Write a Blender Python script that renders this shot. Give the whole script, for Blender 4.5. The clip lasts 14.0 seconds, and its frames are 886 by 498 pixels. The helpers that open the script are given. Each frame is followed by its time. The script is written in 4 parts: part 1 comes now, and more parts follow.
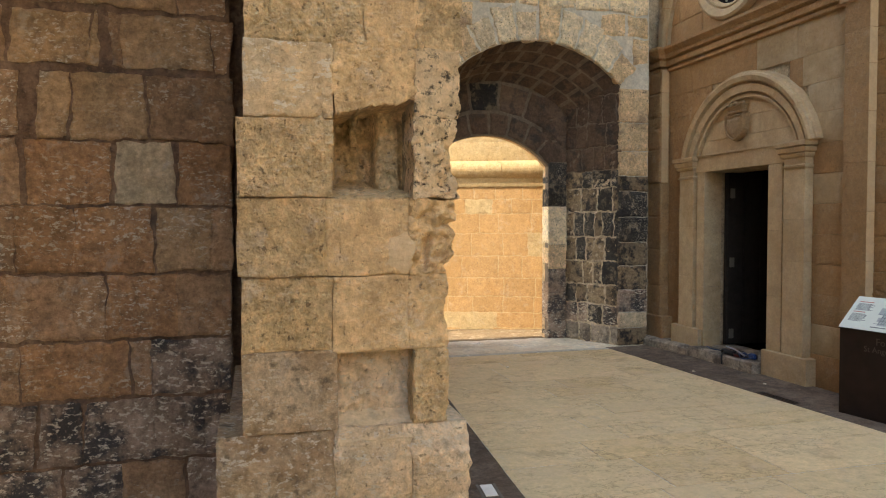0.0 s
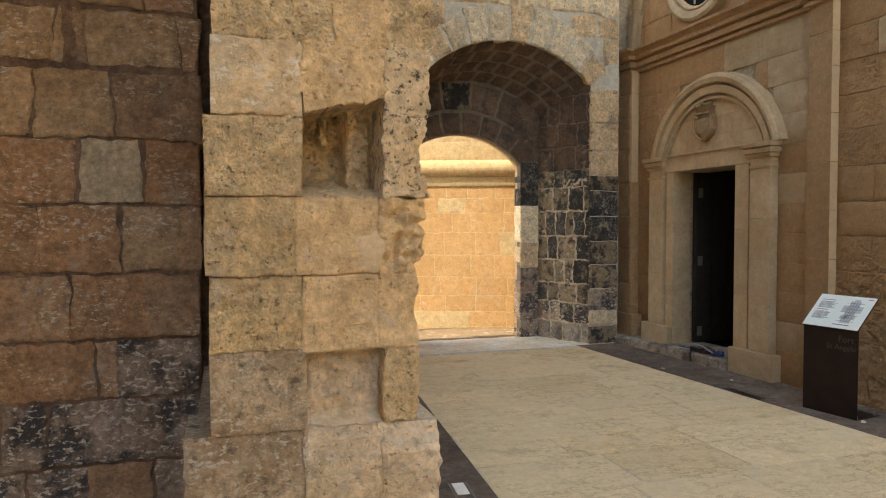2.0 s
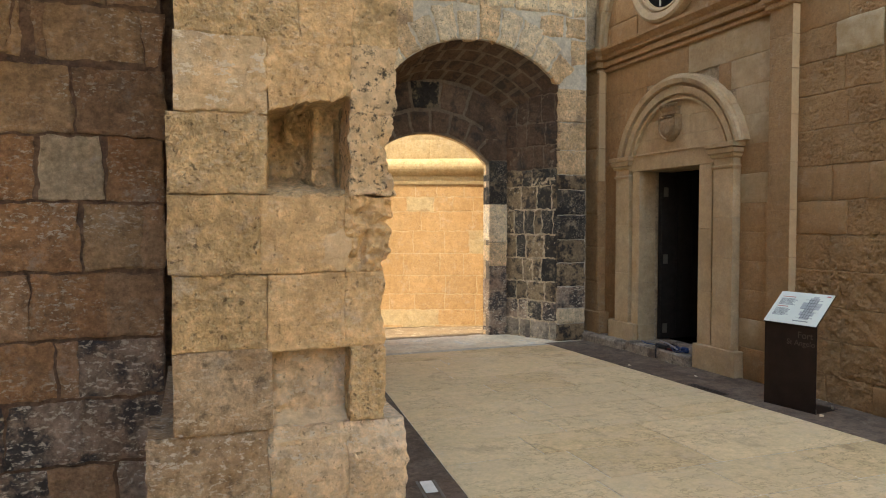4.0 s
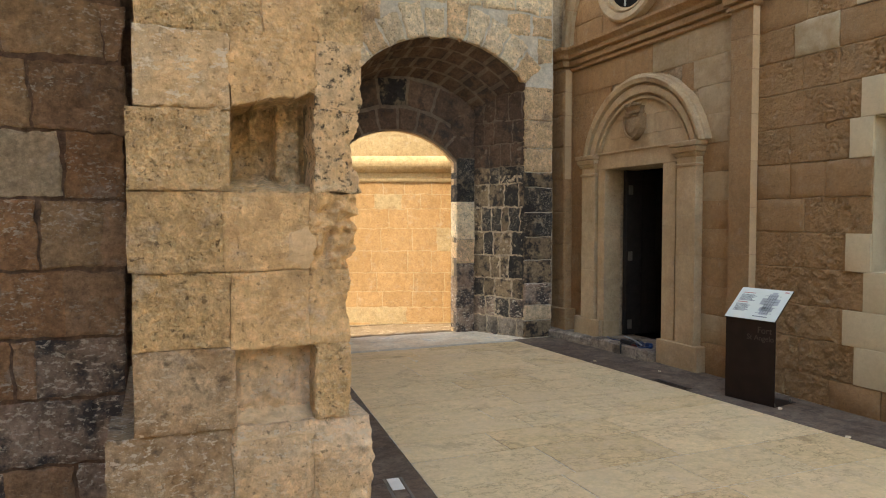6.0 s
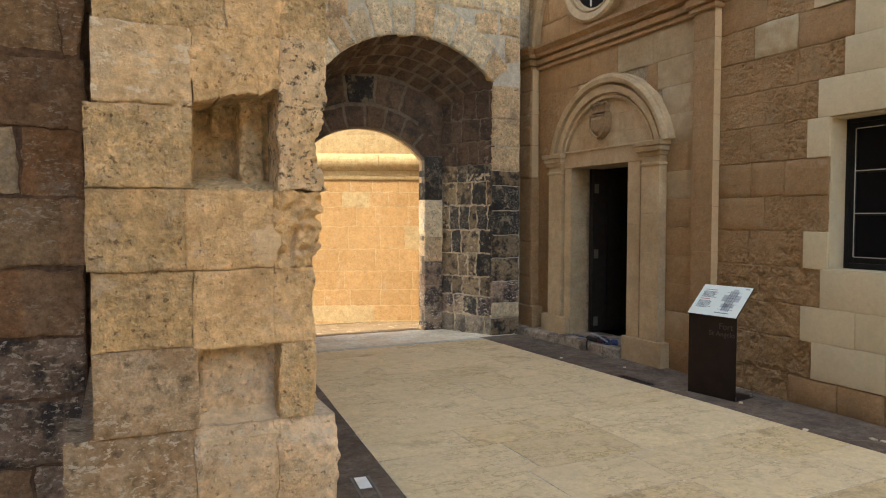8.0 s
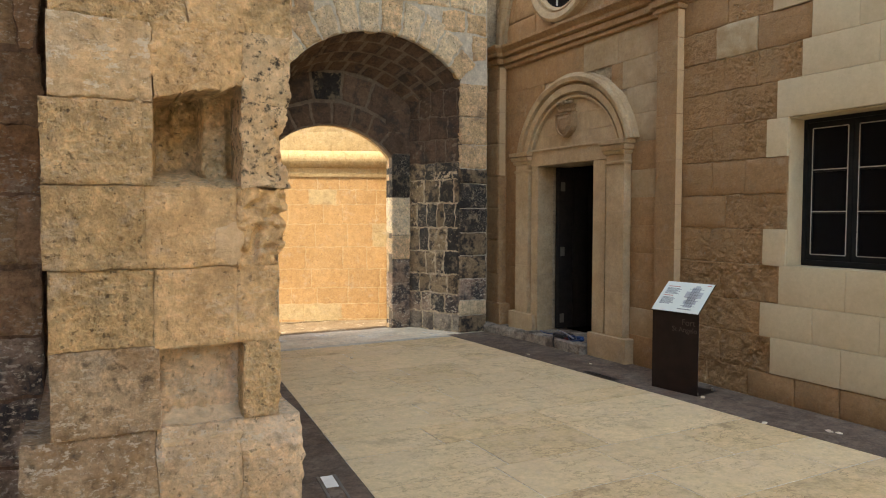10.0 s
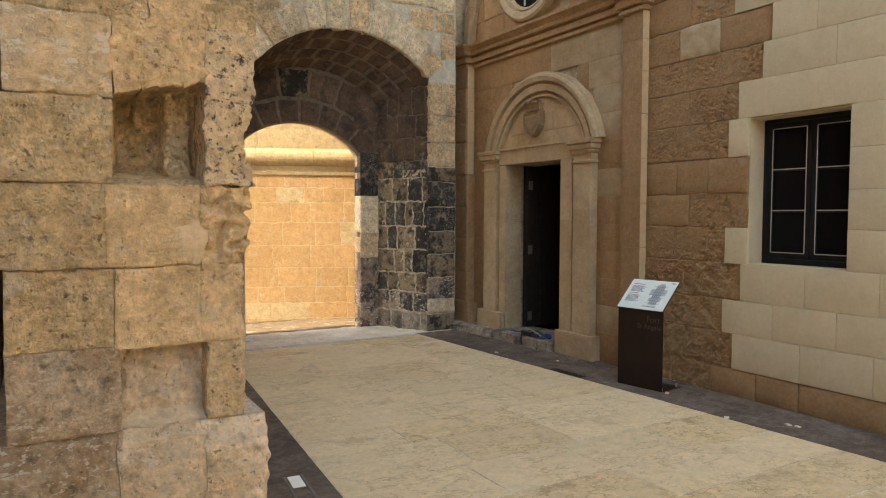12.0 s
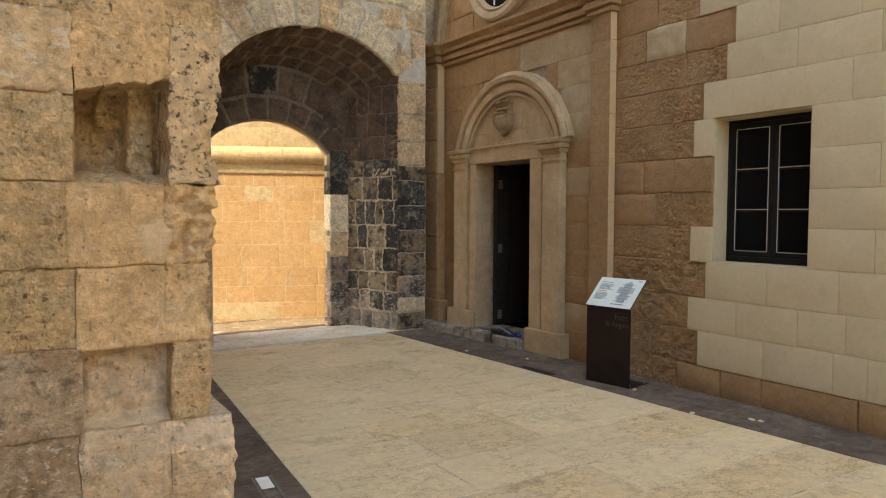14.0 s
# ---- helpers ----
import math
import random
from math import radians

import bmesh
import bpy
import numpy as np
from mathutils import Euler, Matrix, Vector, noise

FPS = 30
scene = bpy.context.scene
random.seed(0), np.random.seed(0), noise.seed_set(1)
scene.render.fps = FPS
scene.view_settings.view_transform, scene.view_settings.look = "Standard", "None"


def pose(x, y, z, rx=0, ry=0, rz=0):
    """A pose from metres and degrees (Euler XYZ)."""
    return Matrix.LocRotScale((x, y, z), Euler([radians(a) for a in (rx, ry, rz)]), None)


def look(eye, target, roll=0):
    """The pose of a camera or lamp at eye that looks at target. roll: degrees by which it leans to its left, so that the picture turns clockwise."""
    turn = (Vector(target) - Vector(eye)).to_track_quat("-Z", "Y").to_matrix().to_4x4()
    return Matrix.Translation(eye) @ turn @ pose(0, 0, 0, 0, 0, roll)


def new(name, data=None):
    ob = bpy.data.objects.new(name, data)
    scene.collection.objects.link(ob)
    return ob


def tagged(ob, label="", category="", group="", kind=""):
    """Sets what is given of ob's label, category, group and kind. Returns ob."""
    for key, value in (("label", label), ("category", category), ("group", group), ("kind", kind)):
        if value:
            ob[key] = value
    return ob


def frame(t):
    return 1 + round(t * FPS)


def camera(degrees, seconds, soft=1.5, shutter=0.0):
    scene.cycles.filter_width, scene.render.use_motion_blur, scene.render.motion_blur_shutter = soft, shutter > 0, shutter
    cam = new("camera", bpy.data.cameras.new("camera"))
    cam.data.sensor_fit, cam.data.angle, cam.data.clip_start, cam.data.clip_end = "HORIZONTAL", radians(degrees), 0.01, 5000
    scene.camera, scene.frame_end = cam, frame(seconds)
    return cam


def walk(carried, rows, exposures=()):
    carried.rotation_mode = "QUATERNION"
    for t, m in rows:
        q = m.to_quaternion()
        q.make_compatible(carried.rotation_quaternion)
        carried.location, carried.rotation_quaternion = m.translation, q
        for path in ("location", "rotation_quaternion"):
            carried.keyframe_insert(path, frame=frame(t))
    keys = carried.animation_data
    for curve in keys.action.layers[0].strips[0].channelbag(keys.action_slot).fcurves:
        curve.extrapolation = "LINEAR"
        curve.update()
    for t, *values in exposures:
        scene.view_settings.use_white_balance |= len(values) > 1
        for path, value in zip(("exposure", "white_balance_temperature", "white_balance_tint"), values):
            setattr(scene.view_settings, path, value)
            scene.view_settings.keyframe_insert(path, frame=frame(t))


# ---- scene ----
cam = camera(65.01, 14.0, soft=1.1)
PATH = [
    (0, pose(0.0000, 0.0000, 1.5000, 88.106, 0.060, -15.300)),
    (0.5, pose(0.0023, -0.0015, 1.4999, 88.088, 0.072, -15.866)),
    (1, pose(0.0046, -0.0031, 1.4997, 88.066, 0.065, -16.427)),
    (1.5, pose(0.0068, -0.0046, 1.4996, 88.052, 0.063, -16.925)),
    (2, pose(0.0090, -0.0062, 1.4995, 88.036, 0.060, -17.502)),
    (2.5, pose(0.0112, -0.0078, 1.4994, 88.005, 0.040, -18.025)),
    (3, pose(0.0133, -0.0094, 1.4992, 87.975, 0.039, -18.695)),
    (5.5, pose(0.0236, -0.0175, 1.4989, 87.761, -0.047, -21.897)),
    (6, pose(0.0255, -0.0192, 1.4988, 87.697, -0.038, -22.587)),
    (6.5, pose(0.0274, -0.0209, 1.4988, 87.668, -0.064, -23.177)),
    (7, pose(0.0293, -0.0226, 1.4988, 87.627, -0.067, -23.831)),
    (7.5, pose(0.0312, -0.0243, 1.4987, 87.589, -0.076, -24.465)),
    (8, pose(0.0330, -0.0260, 1.4987, 87.544, -0.074, -25.170)),
    (10.5, pose(0.0417, -0.0349, 1.4988, 87.320, -0.152, -28.431)),
    (11, pose(0.0434, -0.0367, 1.4989, 87.286, -0.181, -29.092)),
    (11.5, pose(0.0450, -0.0385, 1.4989, 87.258, -0.184, -29.692)),
    (12, pose(0.0465, -0.0403, 1.4990, 87.237, -0.178, -30.313)),
    (12.5, pose(0.0481, -0.0422, 1.4991, 87.212, -0.190, -30.945)),
    (13, pose(0.0496, -0.0441, 1.4991, 87.178, -0.201, -31.552)),
    (13.5, pose(0.0511, -0.0459, 1.4992, 87.163, -0.199, -32.110)),
    (14, pose(0.0526, -0.0478, 1.4993, 87.145, -0.200, -32.702)),
]
walk(cam, PATH, [(0.0, 2.68, 7700, 3), (14.0, 2.74, 7700, 3)])

# ---- light ----
SUN_TO = Vector((-0.72, -0.02, 0.69)).normalized()
world = bpy.data.worlds.new("sky")
scene.world = world
world.use_nodes = True
_wn = world.node_tree.nodes
_sky = _wn.new("ShaderNodeTexSky")
_sky.sky_type = 'NISHITA'
_sky.sun_disc = False
_sky.sun_elevation = math.asin(SUN_TO.z)
_sky.sun_rotation = math.atan2(SUN_TO.x, SUN_TO.y)
_sky.dust_density = 1.0
_sky.air_density = 1.0
_sky.ozone_density = 0.5
world.node_tree.links.new(_sky.outputs[0], _wn["Background"].inputs[0])
_wn["Background"].inputs[1].default_value = 0.15
sun = new("sun", bpy.data.lights.new("sun", "SUN"))
sun.data.energy = 1.8
sun.data.angle = radians(0.5)
sun.data.color = (1.0, 0.93, 0.82)
sun.matrix_world = look((0, 0, 30), Vector((0, 0, 30)) - SUN_TO)

# ---- materials ----


class Nodes:
    def __init__(self, name, rough=0.9, metal=0.0):
        self.mat = bpy.data.materials.new(name)
        self.mat.use_nodes = True
        self.t = self.mat.node_tree
        self.b = self.t.nodes["Principled BSDF"]
        self.b.inputs["Roughness"].default_value = rough
        self.b.inputs["Metallic"].default_value = metal
        self.b.inputs["Specular IOR Level"].default_value = 0.25
        self.co = self.t.nodes.new("ShaderNodeTexCoord").outputs["Object"]

    def link(self, a, b):
        self.t.links.new(a, b)

    def noise(self, scale, detail=4, rough=0.6, offset=0.0, stretch=None):
        n = self.t.nodes.new("ShaderNodeTexNoise")
        n.inputs["Scale"].default_value = scale
        n.inputs["Detail"].default_value = detail
        n.inputs["Roughness"].default_value = rough
        m = self.t.nodes.new("ShaderNodeMapping")
        m.inputs["Location"].default_value = (offset, offset * 1.7, offset * 0.6)
        if stretch:
            m.inputs["Scale"].default_value = stretch
        self.link(self.co, m.inputs[0])
        self.link(m.outputs[0], n.inputs["Vector"])
        return n.outputs["Fac"]

    def ramp(self, v, lo, hi, a=0.0, b=1.0):
        n = self.t.nodes.new("ShaderNodeMapRange")
        n.inputs["From Min"].default_value, n.inputs["From Max"].default_value = lo, hi
        n.inputs["To Min"].default_value, n.inputs["To Max"].default_value = a, b
        self.link(v, n.inputs["Value"])
        return n.outputs["Result"]

    def math(self, op, a, b):
        n = self.t.nodes.new("ShaderNodeMath")
        n.operation = op
        for k, v in enumerate((a, b)):
            if isinstance(v, (int, float)):
                n.inputs[k].default_value = v
            else:
                self.link(v, n.inputs[k])
        return n.outputs[0]

    def mix(self, f, a, b):
        n = self.t.nodes.new("ShaderNodeMix")
        n.data_type = 'RGBA'
        for sock, v in ((n.inputs[0], f), (n.inputs[6], a), (n.inputs[7], b)):
            if isinstance(v, (int, float)):
                sock.default_value = v
            elif isinstance(v, (tuple, list)):
                sock.default_value = (*v, 1)
            else:
                self.link(v, sock)
        return n.outputs[2]

    def value(self, col, v, sat=1.0):
        n = self.t.nodes.new("ShaderNodeHueSaturation")
        n.inputs["Saturation"].default_value = sat
        if isinstance(v, (int, float)):
            n.inputs["Value"].default_value = v
        else:
            self.link(v, n.inputs["Value"])
        self.link(col, n.inputs["Color"])
        return n.outputs[0]

    def random(self):
        return self.t.nodes.new("ShaderNodeObjectInfo").outputs["Random"]

    def bump(self, h, strength, dist):
        n = self.t.nodes.new("ShaderNodeBump")
        n.inputs["Strength"].default_value = strength
        n.inputs["Distance"].default_value = dist
        self.link(h, n.inputs["Height"])
        self.link(n.outputs[0], self.b.inputs["Normal"])

    def done(self, col):
        self.link(col, self.b.inputs["Base Color"])
        return self.mat


def limestone(name, c1, c2, dark=(0.09, 0.07, 0.06), stain=0.3, lo=0.55, flake=0.0, pits=0.3, bump=0.6, vary=0.14, scale=1.0, dist=0.012, mottle=1.0, stain_scale=3.6, flake_scale=24.0, tool=0.0, vein=0.0, cover=0.5):
    """Weathered limestone: patches, grain, stains, pale flakes of old wash, small pits."""
    n = Nodes(name)
    big = n.noise(2.6 * scale, 6, 0.62)
    mid = n.noise(13 * scale, 8, 0.7, 3.1)
    grain = n.noise(38 * scale, 8, 0.72, 5.3)
    fine = n.noise(120 * scale, 4, 0.7, 7.7)
    col = n.mix(n.ramp(big, 0.36, 0.64), c1, c2)
    m = 0.42 * mottle
    col = n.value(col, n.ramp(mid, 0.28, 0.72, 1 - m, 1 + m))
    col = n.value(col, n.ramp(grain, 0.3, 0.7, 1 - 0.9 * m, 1 + 0.8 * m))
    pale = n.noise(6.5 * scale, 9, 0.72, 17.0)
    col = n.mix(n.ramp(pale, 0.56, 0.70, 0.0, 0.6 * mottle), col, tuple(min(0.75, 0.25 * v + 0.38 * max(c2)) for v in (1.35, 1.1, 0.8)) if max(c2) > 0.3 else tuple(1.5 * v for v in c2))
    if stain:
        st = n.noise(stain_scale * scale, 10, 0.7, 11.0)
        col = n.mix(n.math('MULTIPLY', n.ramp(st, lo, lo + 0.10), stain), col, dark)
    if flake:
        fl = n.noise(1.5 * flake_scale * scale, 7, 0.7, 23.0, (1, 1, 1.9))
        reg = n.noise(3.0, 4, 0.6, 31.0)
        mask = n.math('MULTIPLY', n.ramp(fl, 0.555, 0.575), n.ramp(reg, cover - 0.05, cover + 0.06))
        col = n.mix(n.math('MULTIPLY', mask, flake), col, (0.70, 0.60, 0.46))
    if vein:
        vn = n.noise(4.5 * scale, 7, 0.66, 61.0, (1.0, 1.8, 1.0))
        line = n.math('SUBTRACT', 1.0, n.ramp(n.math('ABSOLUTE', n.math('SUBTRACT', vn, 0.5), 0.0), 0.0, 0.020))
        near = n.ramp(n.noise(2.4, 4, 0.55, 71.0), 0.44, 0.54)
        col = n.mix(n.math('MULTIPLY', n.math('MULTIPLY', line, near), vein), col, dark)
        col = n.mix(n.ramp(n.noise(2.6, 6, 0.65, 83.0), 0.50, 0.62, 0.0, 0.4), col, (0.72, 0.535, 0.335))
    sp = n.noise(75 * scale, 5, 0.65, 53.0)
    col = n.mix(n.ramp(sp, 0.60, 0.68, 0.0, 0.35 * mottle), col, tuple(min(0.8, 1.7 * v + 0.03) for v in c2))
    pit = n.noise(48 * scale, 4, 0.6, 41.0)
    pm = n.ramp(pit, 0.61, 0.68)
    col = n.mix(n.math('MULTIPLY', pm, pits), col, (0.09, 0.065, 0.045))
    col = n.value(col, n.ramp(n.random(), 0, 1, 1 - vary, 1 + vary))
    h = n.math('ADD', n.math('MULTIPLY', mid, 1.0), n.math('MULTIPLY', grain, 0.55))
    h = n.math('ADD', h, n.math('MULTIPLY', fine, 0.18))
    h = n.math('SUBTRACT', h, n.math('MULTIPLY', pm, 0.3 * (0.3 + pits)))
    if tool:
        v = n.t.nodes.new("ShaderNodeTexVoronoi")
        v.inputs["Scale"].default_value = 78
        n.link(n.co, v.inputs["Vector"])
        h = n.math('ADD', h, n.math('MULTIPLY', v.outputs["Distance"], tool))
        strokes = n.noise(52 * scale, 3, 0.55, 91.0, (1.0, 1.0, 0.62))
        h = n.math('ADD', h, n.math('MULTIPLY', n.ramp(strokes, 0.47, 0.55), 0.5 * tool))
    n.bump(h, min(1.0, bump * 1.3), dist * 2.6)
    return n.done(col)


def plain(name, col, rough=0.5, metal=0.0, vary=0.12, scale=14, bump=0.0):
    n = Nodes(name, rough, metal)
    g = n.noise(scale, 5, 0.6)
    c = n.value(n.mix(0.0, col, col), n.ramp(g, 0.25, 0.75, 1 - vary, 1 + vary))
    n.link(n.ramp(n.noise(scale * 0.6, 3, 0.5, 5), 0.3, 0.7, max(0, rough - 0.1), min(1, rough + 0.1)), n.b.inputs["Roughness"])
    if bump:
        n.bump(g, bump, 0.004)
    return n.done(c)


M_PIER = limestone("tooled honey limestone of the pier", (0.578, 0.404, 0.214), (0.677, 0.492, 0.286), (0.36, 0.265, 0.155), 0.5, 0.56, 0.35, 0.6, 0.85, stain_scale=6, mottle=0.9, tool=0.27, vary=0.11)
M_PIER_SMOOTH = limestone("smooth honey limestone of the pier", (0.577, 0.390, 0.205), (0.693, 0.482, 0.267), (0.30, 0.21, 0.115), 0.55, 0.55, 0.25, 0.5, 0.6, stain_scale=6, mottle=0.75, dist=0.010, vary=0.08, tool=0.14)
M_PATCH = limestone("pale plaster repair", (0.594, 0.432, 0.262), (0.640, 0.477, 0.300), (0.43, 0.33, 0.2), 0.4, 0.56, 0.0, 0.1, 0.4, mottle=0.35)
M_PIER_WASH = limestone("pier stone with old limewash", (0.628, 0.447, 0.257), (0.679, 0.519, 0.337), (0.46, 0.41, 0.32), 0.5, 0.5, 0.95, 0.25, 0.6, flake_scale=11, mottle=0.7, cover=0.38)
M_PIER_STAIN = limestone("stained pier stone", (0.382, 0.249, 0.138), (0.636, 0.482, 0.318), (0.12, 0.095, 0.075), 0.75, 0.55, 0.9, 0.35, 0.75, stain_scale=8, mottle=0.85, flake_scale=15, cover=0.42, scale=1.6)
# crusted stone, lightened to paint the stronger light low on the pier
M_PIER_PLINTH = limestone("crusted plinth stone paled for bounce light", (0.717, 0.530, 0.330), (0.844, 0.658, 0.461), (0.28, 0.215, 0.14), 0.6, 0.55, 0.8, 0.5, 0.75, 0.06, 1.0, 0.012, stain_scale=8, mottle=0.75, flake_scale=15, cover=0.38)
M_PIER_ROUGH = limestone("eroded honeycombed limestone", (0.733, 0.525, 0.307), (0.804, 0.608, 0.386), (0.04, 0.036, 0.034), 0.95, 0.53, 0.2, 0.75, 0.8, 0.05, 1.2, 0.011, stain_scale=30, mottle=0.6)
# dusty stone, lightened likewise for the light on the sill
M_PIER_DUST = limestone("dusty limestone paled for bounce light", (0.766, 0.576, 0.361), (0.850, 0.670, 0.448), (0.30, 0.24, 0.18), 0.4, 0.58, 0.3, 0.2, 0.6, mottle=0.5)
M_PIER_MORTAR = limestone("honey lime mortar", (0.604, 0.426, 0.246), (0.679, 0.500, 0.311), (0.26, 0.19, 0.12), 0.4, 0.6, 0.2, 0.3, 0.6)
M_OLD = limestone("brown old wall stone", (0.375, 0.221, 0.123), (0.462, 0.285, 0.162), (0.13, 0.09, 0.07), 0.5, 0.55, 0.85, 0.3, 0.8)
M_OLD_RED = limestone("reddish old wall stone", (0.389, 0.208, 0.102), (0.445, 0.250, 0.128), (0.14, 0.09, 0.06), 0.35, 0.58, 0.75, 0.3, 0.8)
M_OLD_CREAM = limestone("cream replacement stone", (0.460, 0.344, 0.213), (0.520, 0.400, 0.254), (0.2, 0.16, 0.12), 0.3, 0.62, 0.2, 0.2, 0.6, 0.05)
M_OLD_TAN = limestone("tan wall stone", (0.387, 0.239, 0.124), (0.441, 0.285, 0.157), (0.2, 0.15, 0.1), 0.3, 0.6, 0.7, 0.2, 0.6)
M_OLD_GREY = limestone("grey crusted wall stone", (0.340, 0.232, 0.160), (0.426, 0.309, 0.225), (0.05, 0.048, 0.05), 0.9, 0.46, 0.9, 0.4, 0.9, cover=0.40, flake_scale=17)
M_MORTAR_DARK = limestone("dark earthy mortar", (0.196, 0.115, 0.071), (0.262, 0.163, 0.103), (0.075, 0.05, 0.042), 0.6, 0.52, 0.0, 0.4, 1.0)
M_MORTAR = limestone("pale lime mortar", (0.62, 0.53, 0.40), (0.68, 0.60, 0.47), (0.30, 0.24, 0.18), 0.5, 0.56, 0.0, 0.2, 0.6, mottle=0.5)
M_MORTAR_TAN = limestone("tan lime mortar", (0.32, 0.235, 0.145), (0.38, 0.29, 0.19), (0.12, 0.09, 0.07), 0.4, 0.6, 0.0, 0.3, 0.9)
M_ARCH = limestone("limewashed arch stone", (0.780, 0.597, 0.370), (0.832, 0.669, 0.444), (0.36, 0.255, 0.165), 0.7, 0.54, 0.5, 0.9, 0.8, mottle=0.85, stain_scale=6)
M_ARCH_TAN = limestone("tan arch stone", (0.668, 0.456, 0.248), (0.742, 0.524, 0.302), (0.30, 0.205, 0.14), 0.7, 0.54, 0.3, 0.9, 0.85, mottle=0.95)
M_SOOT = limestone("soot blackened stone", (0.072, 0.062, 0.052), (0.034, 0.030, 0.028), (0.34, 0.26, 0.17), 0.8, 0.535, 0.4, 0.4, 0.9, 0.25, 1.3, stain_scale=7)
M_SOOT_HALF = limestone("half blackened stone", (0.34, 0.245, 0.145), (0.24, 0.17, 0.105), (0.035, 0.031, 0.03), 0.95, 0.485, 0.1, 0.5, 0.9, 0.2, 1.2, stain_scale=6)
M_SIDE_MORTAR = limestone("sooty pale mortar", (0.468, 0.356, 0.234), (0.559, 0.431, 0.288), (0.12, 0.095, 0.075), 0.65, 0.52, 0.0, 0.3, 0.9, stain_scale=9)
# vault stone and mortar: the passage's shade is mixed into the base colours
M_VAULT = limestone("shade-dark vault stone", (0.111, 0.069, 0.046), (0.176, 0.112, 0.073), (0.042, 0.036, 0.034), 0.75, 0.50, 0.0, 0.3, 0.8, mottle=0.75)
M_VAULT_MORTAR = limestone("shade-dark vault mortar", (0.193, 0.143, 0.101), (0.239, 0.179, 0.129), (0.11, 0.08, 0.06), 0.6, 0.52, 0.0, 0.3, 0.8, mottle=0.6)
M_GOLD = limestone("golden sunlit limestone", (0.340, 0.196, 0.085), (0.378, 0.226, 0.104), (0.21, 0.115, 0.05), 0.65, 0.60, 0.1, 0.5, 0.32, 0.06, 1.0, 0.006, 0.5, stain_scale=4.0)
M_GOLD_JOINT = limestone("golden lime mortar", (0.36, 0.245, 0.13), (0.39, 0.275, 0.155), (0.25, 0.15, 0.075), 0.5, 0.55, 0.0, 0.2, 0.3, mottle=0.5)
M_GOLD_PALE = limestone("pale golden limestone", (0.350, 0.245, 0.130), (0.385, 0.283, 0.158), (0.24, 0.15, 0.075), 0.6, 0.56, 0.1, 0.35, 0.35, 0.08, 1.0, 0.007, 0.6)
M_FACADE = limestone("brown chapel ashlar", (0.289, 0.170, 0.080), (0.327, 0.197, 0.096), (0.25, 0.172, 0.098), 0.5, 0.55, 0.06, 0.3, 0.5, 0.05, 1.0, 0.008, 0.38)
M_FACADE_ROUGH = limestone("pitted weathered facade stone", (0.310, 0.183, 0.087), (0.351, 0.214, 0.104), (0.245, 0.167, 0.094), 0.55, 0.55, 0.05, 0.5, 0.6, 0.06, 0.9, 0.010, 0.42)
M_FACADE_PALE = limestone("pale repaired ashlar", (0.416, 0.315, 0.196), (0.329, 0.228, 0.125), (0.29, 0.2, 0.115), 0.5, 0.54, 0.0, 0.2, 0.35, 0.05, 0.8, 0.006, 0.32)
M_NEW = limestone("new cream ashlar", (0.502, 0.405, 0.258), (0.538, 0.437, 0.282), (0.47, 0.39, 0.27), 0.35, 0.58, 0.0, 0.08, 0.25, 0.035, 0.7, 0.004, 0.16)
M_FACADE_BLOTCH = limestone("facade stone with a pale blotch", (0.340, 0.239, 0.129), (0.460, 0.368, 0.239), (0.3, 0.2, 0.11), 0.3, 0.58, 0.0, 0.15, 0.3, 0.03, 2.2, 0.005, 0.25)
M_TRIM = limestone("dressed cream door stone", (0.458, 0.337, 0.201), (0.383, 0.269, 0.150), (0.29, 0.205, 0.13), 0.5, 0.56, 0.1, 0.2, 0.35, 0.05, 1.0, 0.005, 0.35)
# paler than the pilaster stone to paint its lit south side
M_LIT_STRIP = limestone("pale strip for side light", (0.47, 0.320, 0.175), (0.51, 0.355, 0.200), (0.34, 0.23, 0.13), 0.3, 0.6, 0.0, 0.1, 0.3, 0.05, 1.0, 0.003, 0.2)
M_MOULD = limestone("brown moulded stone", (0.314, 0.186, 0.090), (0.351, 0.214, 0.107), (0.22, 0.15, 0.09), 0.25, 0.6, 0.05, 0.3, 0.5, 0.06, 1.0, 0.008, 0.6)
M_SHIELD = limestone("brown carved stone", (0.238, 0.155, 0.083), (0.274, 0.184, 0.104), (0.2, 0.135, 0.08), 0.4, 0.55, 0.0, 0.3, 0.4, mottle=0.5)
M_SLAB = limestone("cream paving slab", (0.683, 0.511, 0.287), (0.735, 0.546, 0.314), (0.40, 0.27, 0.15), 0.55, 0.57, 0.12, 0.15, 0.3, 0.05, 1.0, 0.004, 0.32, vein=0.8)
M_SLAB_TAN = limestone("ochre veined paving slab", (0.655, 0.473, 0.249), (0.717, 0.518, 0.282), (0.36, 0.235, 0.125), 0.7, 0.55, 0.1, 0.2, 0.35, 0.05, 1.1, 0.004, 0.38, vein=0.95)
M_JOINT = limestone("pale floor grout", (0.74, 0.69, 0.60), (0.64, 0.57, 0.46), (0.20, 0.15, 0.11), 0.85, 0.53, 0.0, 0.2, 0.5)
M_BEDROCK = limestone("worn patchy rock floor", (0.86, 0.77, 0.60), (0.74, 0.60, 0.42), (0.42, 0.31, 0.2), 0.45, 0.58, 0.0, 0.15, 0.6, mottle=0.45, stain_scale=4)
M_THRESH = limestone("pale grey threshold stone", (0.58, 0.51, 0.40), (0.63, 0.56, 0.44), (0.25, 0.2, 0.15), 0.5, 0.56, 0.2, 0.2, 0.5, mottle=0.5)
